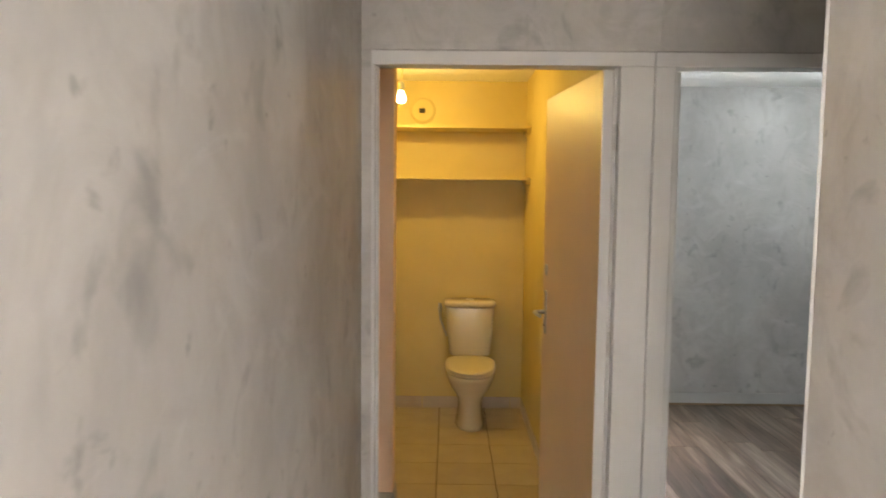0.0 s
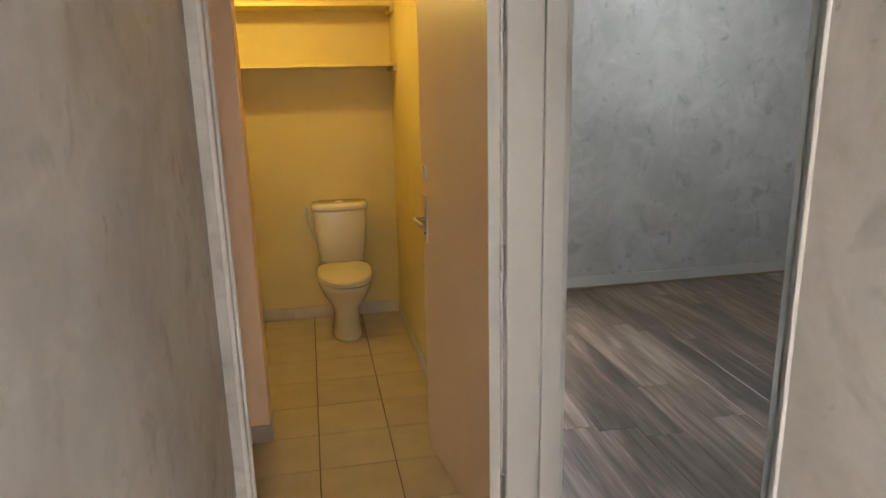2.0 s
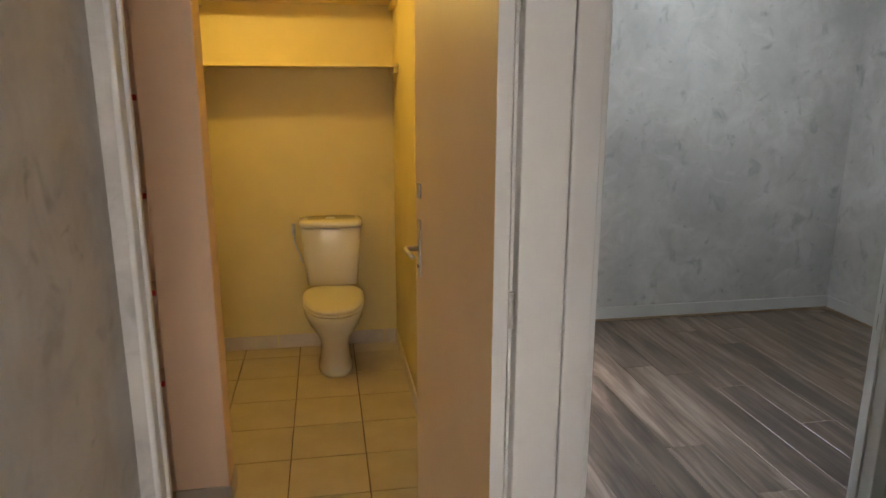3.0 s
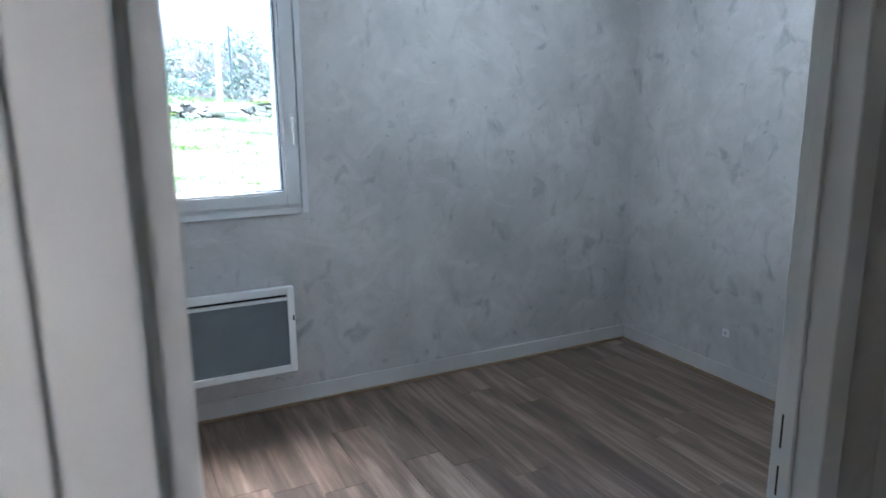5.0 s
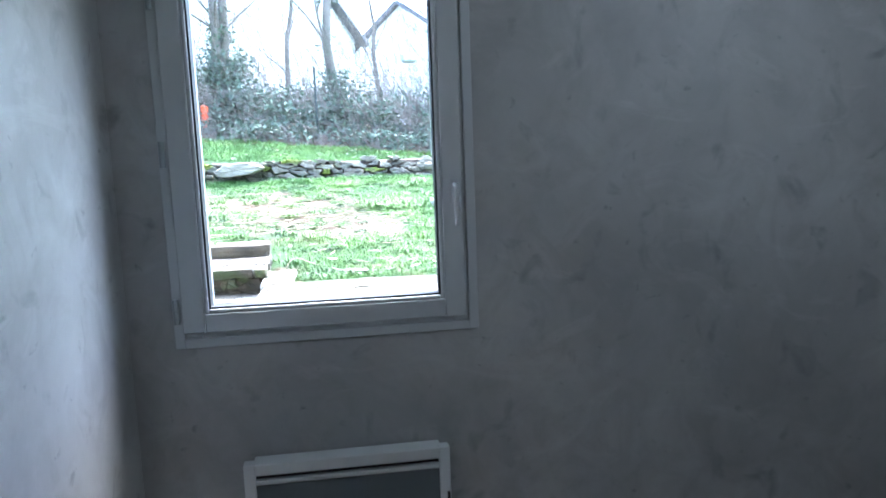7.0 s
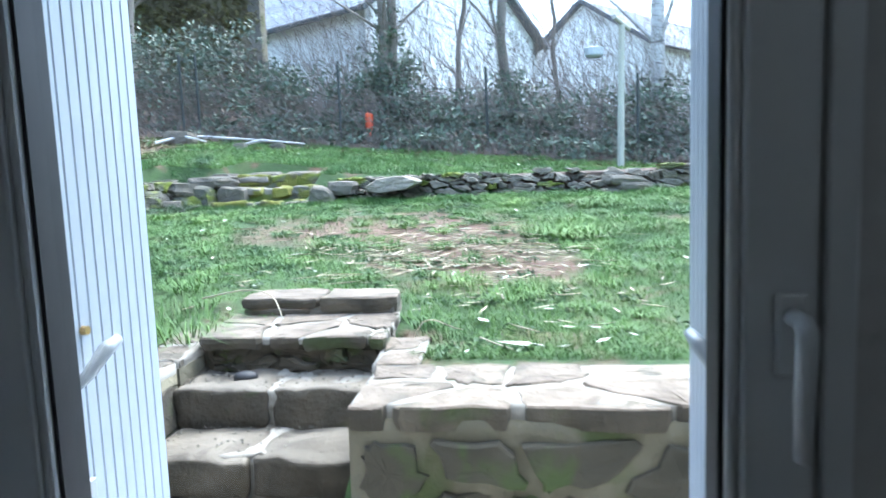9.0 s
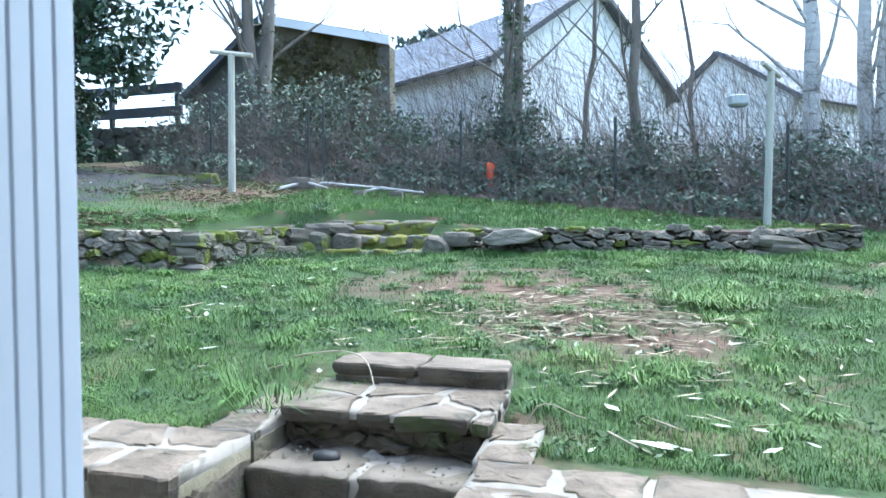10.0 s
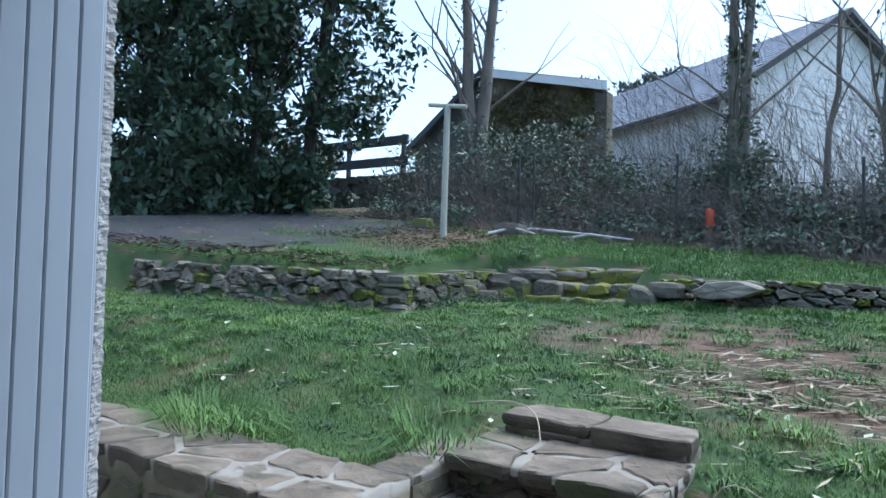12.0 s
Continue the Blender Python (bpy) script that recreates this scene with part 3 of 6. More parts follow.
def tank_ring(z, wx, y0, n=24):
    cy, ry = (y0 + ty) / 2, (ty - y0) / 2
    return oval(tx, cy, z, wx, ry, n, 5.0)


part("tank", loft([tank_ring(z, w, y0) for z, w, y0 in ((0.43, 0.135, 5.16), (0.44, 0.148, 5.145), (0.60, 0.165, 5.13), (0.78, 0.178, 5.125), (0.79, 0.176, 5.127))]), CERAMIC, wc, smooth=True)
tl = part("tank_lid", loft([tank_ring(z, w, y0) for z, w, y0 in ((0.791, 0.178, 5.122), (0.796, 0.187, 5.112), (0.82, 0.187, 5.112), (0.832, 0.18, 5.118), (0.836, 0.15, 5.145))]), CERAMIC, wc, smooth=True)
part("flush_button", loft([oval(tx, 5.2, z, r, r * 0.7, 20) for z, r in ((0.835, 0.028), (0.842, 0.027), (0.843, 0.02))]), STEEL, tl, "chrome flush button", True)
v = thing("stop_valve", (0.40, 5.30, 0.76), "dark chrome stop valve with hose beside the tank", "valve")
part("valve_body", tube([(0.405, 5.309, 0.765), (0.405, 5.25, 0.765)], 0.014, 10), STEEL, v)
part("knob", tube([(0.405, 5.25, 0.735), (0.405, 5.25, 0.80)], [0.012, 0.010], 10), GREYMETAL, v)
part("hose", tube([(0.405, 5.265, 0.76), (0.41, 5.25, 0.68), (0.435, 5.24, 0.62), (0.455, 5.24, 0.56)], 0.006, 8), GREYMETAL, v)

vent = thing("round_vent", (0.266, WY, 2.2), "round cream ventilation cover with a dark square hole", "vent")


def disc_y(cx, cz, y0, y1, r0, r1, n=28):
    return [[(cx + r * math.cos(2 * math.pi * k / n), y, cz + r * math.sin(2 * math.pi * k / n)) for k in range(n)] for y, r in ((y0, r0), ((y0 + y1) / 2, r0), (y1, r1))]


part("cover", loft(disc_y(0.266, 2.2, WY - 0.001, WY - 0.022, 0.095, 0.075)), CREAM, vent, smooth=False)
part("opening", box(0.24, WY - 0.024, 2.182, 0.285, WY - 0.0215, 2.216, 0.002), DARK, vent, "dark opening")


def pendant(at, top, material, label):
    x, y, z = at
    p = thing("pendant_bulb", (x, y, top), label, "light bulb")
    part("cord", tube([(x, y, top), (x + 0.004, y, (top + z) / 2 + 0.05), (x, y, z + 0.09)], 0.0035, 6), PLASTIC, p)
    part("socket", tube([(x, y, z + 0.10), (x, y, z + 0.085), (x, y, z + 0.045)], [0.012, 0.019, 0.019], 12), GREYMETAL, p)
    part("glass_bulb", loft([[(x + r * math.cos(2 * math.pi * k / 16), y + r * math.sin(2 * math.pi * k / 16), z + dz) for k in range(16)] for dz, r in ((0.045, 0.014), (0.03, 0.018), (0.012, 0.027), (-0.008, 0.03), (-0.024, 0.023), (-0.032, 0.008))]), material, p, "lit glass bulb", True).visible_shadow = False
    return p


pendant((0.166, 4.49, 2.175), H, BULB, "bare lit bulb hanging on a cord in the toilet")
pendant((3.12, 4.4, 2.14), H, BULB2, "bare lit bulb hanging on a cord in the bedroom")

# ---- bedroom ----
def baseboard(name, x0, y0, x1, y1, nx, ny):
    """A low white board with a thin oak bead at its foot, standing out along the normal."""
    structure(name, box(min(x0, x1, x0 + nx * 0.012, x1 + nx * 0.012), min(y0, y1, y0 + ny * 0.012, y1 + ny * 0.012), 0.0,
                        max(x0, x1, x0 + nx * 0.012, x1 + nx * 0.012), max(y0, y1, y0 + ny * 0.012, y1 + ny * 0.012), 0.095, 0.002), SKIRTPAINT, "pale grey painted skirting board", "baseboard")
    structure("floor_bead", box(min(x0 + nx * 0.012, x1 + nx * 0.025), min(y0 + ny * 0.012, y1 + ny * 0.025), 0.0, max(x0 + nx * 0.012, x1 + nx * 0.025), max(y0 + ny * 0.012, y1 + ny * 0.025), 0.014, 0.003), BEADWOOD, "thin oak bead along the skirting", "trim")


baseboard("baseboard", BX0 + 0.004, BY, BX1, BY, 0, -1)
baseboard("baseboard", BX1, YB, BX1, BY - 0.026, -1, 0)

# radiant heater under the window
hx0, hx1, hz0, hz1, hy = 1.384, 2.010, 0.233, 0.670, 5.337
ht = thing("wall_heater", ((hx0 + hx1) / 2, BY, hz0), "white wall heater with a dark grey grille panel", "heater")
part("back_case", box(hx0 + 0.02, hy + 0.03, hz0 + 0.02, hx1 - 0.02, BY - 0.012, hz1 - 0.02, 0.006), WHITE, ht)
part("front_frame", boxes((hx0, hy, hz0, hx0 + 0.034, hy + 0.04, hz1), (hx1 - 0.034, hy, hz0, hx1, hy + 0.04, hz1), (hx0 + 0.034, hy, hz0, hx1 - 0.034, hy + 0.04, hz0 + 0.034),
                          (hx0 + 0.034, hy, hz1 - 0.036, hx1 - 0.034, hy + 0.04, hz1), (hx0 + 0.034, hy + 0.002, hz1 - 0.067, hx1 - 0.034, hy + 0.03, hz1 - 0.052), bevel=0.003), WHITE, ht)
part("air_slot", box(hx0 + 0.034, hy + 0.02, hz1 - 0.053, hx1 - 0.034, hy + 0.035, hz1 - 0.035), DARK, ht, "dark air slot")
g = bmesh.new()
gz = hz0 + 0.036
while gz < hz1 - 0.07:
    add_box(g, hx0 + 0.034, hy + 0.009, gz, hx1 - 0.034, hy + 0.03, gz + 0.0062, 0.0)
    gz += 0.0075
part("grille", g, HEATGREY, ht, "dark grey horizontal grille")
part("grille_back", box(hx0 + 0.034, hy + 0.018, hz0 + 0.034, hx1 - 0.034, hy + 0.0285, hz1 - 0.067), HEATGREY, ht)
part("switch", box(hx1 - 0.012, hy - 0.004, hz1 - 0.17, hx1 - 0.004, hy, hz1 - 0.145, 0.001), DARK, ht, "small dark switch")
part("badge", box(hx0 + 0.04, hy - 0.001, hz0 + 0.014, hx0 + 0.085, hy, hz0 + 0.02), GREYMETAL, ht, "small grey badge bar")

for oy, lab in ((4.64, "white wall socket low on the plaster"), (5.40, "small dark cable outlet beside the corner")):
    so = thing("wall_socket", (BX1, oy, 0.28), lab, "socket")
    part("plate", box(BX1 - 0.007, oy - 0.022, 0.258, BX1, oy + 0.022, 0.302, 0.003), FRAMEPAINT if oy < 5 else GREYMETAL, so)
    part("insert", loft([[(x, oy + r * math.cos(2 * math.pi * k / 16), 0.28 + r * math.sin(2 * math.pi * k / 16)) for k in range(16)] for x, r in ((BX1 - 0.0072, 0.012), (BX1 - 0.0085, 0.011))]), GREYMETAL, so)

# ---- window ----
win = thing("window_1", ((OX0 + OX1) / 2, BY, OZ0), "white plastic casement window, closed", "window", "", "structure")
FX0, FX1, FZ0, FZ1 = 1.193, 2.137, 1.011, 2.175
part("cover_trim", boxes((FX0, BY - 0.010, FZ0, FX0 + 0.03, BY - 0.0005, FZ1), (FX1 - 0.03, BY - 0.010, FZ0, FX1, BY - 0.0005, FZ1), (FX0 + 0.03, BY - 0.010, FZ0, FX1 - 0.03, BY - 0.0005, FZ0 + 0.03), (FX0 + 0.03, BY - 0.010, FZ1 - 0.03, FX1 - 0.03, BY - 0.0005, FZ1), bevel=0.003), PVC, win)
part("outer_frame", boxes((OX0 - 0.001, BY + 0.001, OZ0, OX0 + 0.05, BY + 0.075, OZ1), (OX1 - 0.05, BY + 0.001, OZ0, OX1 + 0.001, BY + 0.075, OZ1), (OX0 + 0.05, BY + 0.001, OZ0, OX1 - 0.05, BY + 0.075, OZ0 + 0.05), (OX0 + 0.05, BY + 0.001, OZ1 - 0.05, OX1 - 0.05, BY + 0.075, OZ1), bevel=0.003), PVC, win)
GX0, GX1, GZ0, GZ1 = 1.288, 2.030, 1.116, 2.09     # outer edge of the glazing bead
SX0, SX1, SZ0, SZ1 = 1.221, 2.097, 1.058, 2.14
sash = part("sash", boxes((SX0, BY - 0.018, SZ0, GX0, BY + 0.045, SZ1), (GX1, BY - 0.018, SZ0, SX1, BY + 0.045, SZ1), (GX0, BY - 0.018, SZ0, GX1, BY + 0.045, GZ0), (GX0, BY - 0.018, GZ1, GX1, BY + 0.045, SZ1), bevel=0.004), PVC, win)


def ring(x0, x1, z0, z1, w, y0, y1, bevel=0.002):
    return boxes((x0, y0, z0, x0 + w, y1, z1), (x1 - w, y0, z0, x1, y1, z1), (x0 + w, y0, z0, x1 - w, y1, z0 + w), (x0 + w, y0, z1 - w, x1 - w, y1, z1), bevel=bevel)


part("glazing_bead", ring(GX0 - 0.001, GX1 + 0.001, GZ0 - 0.001, GZ1 + 0.001, 0.014, BY - 0.012, BY + 0.03, 0.005), PVC, sash)
part("gasket", ring(GX0 + 0.0125, GX1 - 0.0125, GZ0 + 0.0125, GZ1 - 0.0125, 0.006, BY - 0.004, BY + 0.04, 0.0), RUBBER, sash, "black rubber gasket")
pane = part("pane", box(GX0 + 0.012, BY + 0.018, GZ0 + 0.012, GX1 - 0.012, BY + 0.022, GZ1 - 0.012), GLASS, sash, "clear glass pane")
pane.visible_shadow = False
for z in (1.13, 1.60, 2.05):
    hg = part("hinge_cap", tube([(1.207, BY - 0.02, z - 0.038), (1.207, BY - 0.02, z + 0.038)], 0.0085, 10), GREYMETAL, win, "grey hinge cap")
hd = part("window_handle", box(2.058, BY - 0.026, 1.42, 2.086, BY - 0.018, 1.50, 0.003), PVC, sash, "white lever handle")
part("lever", tube([(2.072, BY - 0.024, 1.478), (2.072, BY - 0.05, 1.478), (2.0715, BY - 0.06, 1.47), (2.0705, BY - 0.063, 1.455), (2.070, BY - 0.06, 1.40), (2.071, BY - 0.058, 1.352)], [0.009, 0.009, 0.0095, 0.0095, 0.0085, 0.008], 10), PVC, win, smooth=True)

# ---- outside face: reveal, sill, shutters ----
structure("facade", boxes((-9, YOUT - 0.03, 0.0, 1.2, YOUT, 3.0), (2.13, YOUT - 0.03, 0.0, 9, YOUT, 3.0), (1.2, YOUT - 0.03, 0.0, 2.13, YOUT, 1.0), (1.2, YOUT - 0.03, 2.2, 2.13, YOUT, 3.0)), STUCCO, "rough pale stucco outer wall", "facade")
# ragged stucco edges of the reveal
for x, s in ((1.2, 1), (2.13, -1)):
    bm = bmesh.new()
    rings = []
    for k in range(601):
        z = 1.0 + 1.2 * k / 600
        ring_ = [(x - s * 0.03, YOUT - 0.05, z)]
        for i in range(13):
            y = YOUT - 0.05 + 0.05 * i / 12
            grain = 0.0026 * noise.noise(Vector((z * 170, y * 170, x))) + 0.0016 * noise.noise(Vector((z * 420, y * 420, 5)))
            ring_.append((x + s * (0.020 - 0.006 * max(0, i - 9) / 3 + grain), y + 0.4 * grain, z))
        ring_.append((x - s * 0.03, YOUT + 0.004, z))
        rings.append(ring_)
    add_loft(bm, rings)
    structure("reveal_edge", bm, STUCCO, "rough stucco edge of the window reveal", "reveal")
structure("roof_over", box(-9, -5, 2.85, 9, YOUT + 0.12, 3.0), CONCRETE, "plain eaves slab closing the house", "roof")
structure("window_sill", box(1.2, BY + 0.076, 0.985, 2.13, YOUT + 0.035, 1.043, 0.006), CONCRETE, "pale concrete outer window sill", "sill")


def shutter(x, s, group):
    """Folded louvre-ribbed leaf standing in the reveal: stiles at both edges and upright ribs between."""
    sh = thing("folding_shutter", (x, 5.66, 1.05), "pale blue-white plastic folding shutter, folded back in the reveal", "shutter", group)
    x1 = x - s * 0.042
    y0, y1 = BY + 0.085, 5.757
    part("panel", box(min(x - s * 0.004, x1), y0, 1.05, max(x - s * 0.004, x1), y1, 2.17, 0.002), SHUTTER, sh)
    n = 9
    for k in range(n):
        a = y0 + 0.004 + (y1 - y0 - 0.008) * k / n
        b = y0 + 0.004 + (y1 - y0 - 0.008) * (k + 1) / n
        part("rib", box(min(x, x - s * 0.006), a + 0.0005, 1.052, max(x, x - s * 0.006), b - 0.0005, 2.168, 0.0016, None, 1), SHUTTER, sh)
    return sh


for x, s in ((1.262, 1), (2.053, -1)):
    shutter(x, s, "window shutters")
    la = thing("shutter_latch", (x, 5.57, 1.40), "grey metal shutter latch arm", "latch", "shutter latches")
    part("arm", tube([(x - s * 0.02, BY + 0.09, 1.355), (x + s * 0.012, BY + 0.10, 1.385), (x + s * 0.03, BY + 0.115, 1.415), (x + s * 0.036, BY + 0.135, 1.425)], [0.006, 0.008, 0.010, 0.007], 8), GREYMETAL, la, smooth=True)
    part("bracket", box(min(x, x + s * 0.008), BY + 0.088, 1.15, max(x, x + s * 0.008), BY + 0.104, 1.25, 0.002), GREYMETAL, la)
    part("screw", tube([(x, BY + 0.115, 1.44), (x + s * 0.008, BY + 0.115, 1.44)], 0.006, 8), BRASS, la, "brass screw")

# ---- garden ----
SX_L, SX_R = 0.36, 1.215            # garden stair between the two retaining walls
PATIO = 0.10


def wall_line(x):
    """y of the dry-stone wall's front at x."""
    if x < -2.1:
        return 10.25 + 0.24 * (x + 2.1)
    if x < -1.9:
        return 10.25 + (x + 2.1) * 9.25
    if -1.62 < x < -0.48:
        return 12.85
    return 12.1 + 0.06 * (x + 1.9)


def lawn_z(x, y):
    return 0.92 + 0.095 * (y - 7.8) - 0.06 * (max(min(x, 8), -9) - 1.0) * min(max(1 - (y - 7.8) / 4.3, 0.0), 1.0)


def terrace_z(x, y):
    yy = min(y, 19.0) + 0.03 * max(0, min(y, 60) - 19.0)
    xx = max(min(x, 7.0), -9.0)
    return 1.5 + 0.12 * (yy - 12) - 0.095 * (xx - 0.7)


def ground_z(x, y):
    if y < 7.02 or (SX_L - 0.02 < x < SX_R + 0.02 and y < 7.88):
        return PATIO
    w = wall_line(x if x < -2.35 else max(x, -1.9))
    t = min(max((y - w - 0.08) / 0.12, 0), 1)
    bumpy = 0.035 * noise.noise(Vector((x * 0.9, y * 0.9, 0))) + 0.015 * noise.noise(Vector((x * 3, y * 3, 4)))
    z = lawn_z(x, y) * (1 - t) + terrace_z(x, y) * t
    if y < 8.6:
        f = max(0.0, (y - 7.4) / 1.2)
        z = 0.845 + (z - 0.845) * (f * f * (3 - 2 * f) * 0.4 + f * 0.6)
    return z + bumpy * min(1, max(0, (y - 7.4) * 2))


xs = [-60, -45, -32, -24, -18] + [-14 + 0.5 * k for k in range(12)] + [-8 + 0.16 * k for k in range(50)]
xs += [0.32, 0.325, 1.275, 1.28] + [0.42 + 0.16 * k for k in range(5)] + [1.4 + 0.16 * k for k in range(42)] + [8.5 + 0.6 * k for k in range(8)] + [16, 20, 28, 40, 60]
xs = sorted(set(round(v, 3) for v in xs if not (0.2 < v < 0.32 and v not in (0.32,))))
ys = [5.80, 6.4, 7.015, 7.025, 7.2, 7.4, 7.6, 7.75, 7.875, 7.885] + [8.0 + 0.16 * k for k in range(70)] + [19.4 + 0.8 * k for k in range(8)] + [28, 34, 42, 60, 120, 400]
verts = [(x, y, ground_z(x, y)) for y in ys for x in xs]
nx = len(xs)
faces = [(j * nx + i, j * nx + i + 1, (j + 1) * nx + i + 1, (j + 1) * nx + i) for j in range(len(ys) - 1) for i in range(nx - 1)]
me = bpy.data.meshes.new("ground")
me.from_pydata(verts, [], faces)
me.materials.append(GROUND)
me.shade_smooth()
tagged(new("ground", me), "uneven green lawn with a bare brown patch, rising to a terrace", "ground", "", "structure")

# drive on the upper level
dv, df = [], []
dxs = [-22 + 0.5 * k for k in range(37)]
for j in range(15):
    for x in dxs:
        y0, y1 = wall_line(max(x, -6)) + 0.30 + 0.35 * math.sin(x * 2.1) * 0.3, 14.6 - 0.10 * (x + 4) + 0.2 * math.sin(x)
        x2 = x - (0.9 + 0.5 * math.sin(j * 0.9)) * (x > -4.2) * (1 - j / 20)
        y = y0 + (y1 - y0) * j / 14
        dv.append((x2, y, ground_z(x2, y) + 0.007))
for j in range(14):
    for i in range(len(dxs) - 1):
        k = j * len(dxs) + i
        df.append((k, k + 1, k + 1 + len(dxs), k + len(dxs)))
me = bpy.data.meshes.new("road")
me.from_pydata(dv, [], df)
me.materials.append(ROAD)
me.shade_smooth()
tagged(new("road", me), "dark gravel drive with leaf litter", "drive", "", "structure")
structure("pavement", box(-9, YOUT, 0.0, 9, 7.0, PATIO + 0.004), CONCRETE, "pale concrete strip along the house", "pavement")

# ---- stone shapes shared by all walls ----
def stone_mesh(name, seed, material, flat=0.0, cuts=2):
    r = random.Random(seed)
    bm = bmesh.new()
    bmesh.ops.create_cube(bm, size=1.0)
    bmesh.ops.subdivide_edges(bm, edges=bm.edges[:], cuts=cuts, use_grid_fill=True)
    for vtx in bm.verts:
        c = vtx.co
        big = max(abs(c.x), abs(c.y), abs(c.z)) * 2
        ln = max(c.length * 2, 1e-6)
        k = 1 - 0.24 * (ln - big)
        c *= k
        q = noise.noise(Vector((c.x * 2.3 + seed * 7.1, c.y * 2.3, c.z * 2.3)))
        c.x *= 1 + 0.16 * q
        c.y *= 1 + 0.13 * noise.noise(Vector((c.y * 2 + seed, c.z * 2, 3.3)))
        c.z *= 1 + 0.20 * noise.noise(Vector((c.x * 2.1, seed * 1.7, c.z + 9)))
        c += Vector((r.uniform(-1, 1), r.uniform(-1, 1), r.uniform(-1, 1))) * 0.022
    m = bpy.data.meshes.new(name)
    bm.normal_update()
    bm.to_mesh(m)
    bm.free()
    m.materials.append(material)
    return m


STONES = [stone_mesh("stone", k, SLATE) for k in range(9)]
MOSSY = [stone_mesh("block", 40 + k, MOSS, cuts=3) for k in range(4)]


def put_stone(name, mesh, parent, at, size, yaw=0.0, tilt=0.0, lean=0.0):
    ob = new(name, mesh)
    ob.location, ob.scale, ob.rotation_euler = at, size, (lean, tilt, yaw)
    ob.parent = parent
    return ob


def cells(x0, x1, y0, y1, nx_, ny_, seed, jitter=0.38):
    """Irregular polygons that tile a rectangle: each the part nearer to its own seed point."""
    r = random.Random(seed)
    sx, sy = (x1 - x0) / nx_, (y1 - y0) / ny_
    seeds = []
    for j in range(ny_):
        off = r.uniform(-0.3, 0.3)
        for i in range(-1, nx_ + 1):
            seeds.append((x0 + (i + 0.5 + off + r.uniform(-jitter, jitter)) * sx, y0 + (j + 0.5 + r.uniform(-jitter, jitter)) * sy))
    out = []
    for p in seeds:
        poly = [(x0, y0), (x1, y0), (x1, y1), (x0, y1)]
        for q in seeds:
            if q is p or abs(q[0] - p[0]) > 3.2 * sx:
                continue
            # bisector measured in cell units, so that cells keep the grid's proportions
            ax, ay = (q[0] - p[0]) / sx ** 2, (q[1] - p[1]) / sy ** 2
            mx, my = (p[0] + q[0]) / 2, (p[1] + q[1]) / 2
            cut = []
            for k in range(len(poly)):
                u, w = poly[k], poly[(k + 1) % len(poly)]
                du, dw = (u[0] - mx) * ax + (u[1] - my) * ay, (w[0] - mx) * ax + (w[1] - my) * ay
                if du <= 0:
                    cut.append(u)
                if du * dw < 0:
                    t = du / (du - dw)
                    cut.append((u[0] + (w[0] - u[0]) * t, u[1] + (w[1] - u[1]) * t))
            poly = cut
            if len(poly) < 3:
                break
        if len(poly) > 2:
            area = abs(sum(poly[k][0] * poly[(k + 1) % len(poly)][1] - poly[(k + 1) % len(poly)][0] * poly[k][1] for k in range(len(poly)))) / 2
            if area > 0.12 * sx * sy:
                out.append(poly)
    return out


def worn(poly, gap, r, rough=0.006, soft=0.16, spread=0.45):
    """A polygon drawn in by the joint's width, its corners cut and its sides uneven."""
    n_ = len(poly)
    cx, cy = sum(p[0] for p in poly) / n_, sum(p[1] for p in poly) / n_
    pts = []
    for k in range(n_):
        p, q = poly[k], poly[(k + 1) % n_]
        for t in (soft, 0.35, 0.68, 1 - soft):
            pts.append((p[0] + (q[0] - p[0]) * t, p[1] + (q[1] - p[1]) * t))
    out = []
    for x, y in pts:
        d = math.hypot(x - cx, y - cy) or 1
        k = max(0.3, (d - gap * r.uniform(1 - spread, 1 + spread)) / d)
        out.append((cx + (x - cx) * k + r.uniform(-rough, rough), cy + (y - cy) * k + r.uniform(-rough, rough)))
    return out


def flag_mesh(pts, z0, z1, r, slope=0.0, tilt=0.0):
    """A flat stone with an irregular outline and a worn, uneven top."""
    cx, cy = sum(p[0] for p in pts) / len(pts), sum(p[1] for p in pts) / len(pts)
    bm = bmesh.new()
    rows = []
    for z, e in ((z0, 0.008), ((z0 + z1) / 2, -0.002), (z1 - 0.007, 0.0), (z1, 0.007), (z1 + 0.001, 0.06)):
        row = []
        for x, y in pts:
            d = math.hypot(x - cx, y - cy) or 1
            row.append((cx + (x - cx) * max(0.25, 1 - e / d), cy + (y - cy) * max(0.25, 1 - e / d)))
        rows.append([(x, y, z + slope * (y - cy) + tilt * (x - cx) + r.uniform(-0.0025, 0.0025)) for x, y in row])
    add_loft(bm, rows)
    return bm


def shaded_sides(ob):
    """Paints the shade of upright faces as rough darker stone; worn stone on top."""
    ob.data.materials.append(SHADEDSTONE)
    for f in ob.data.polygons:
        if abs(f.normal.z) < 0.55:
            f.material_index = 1


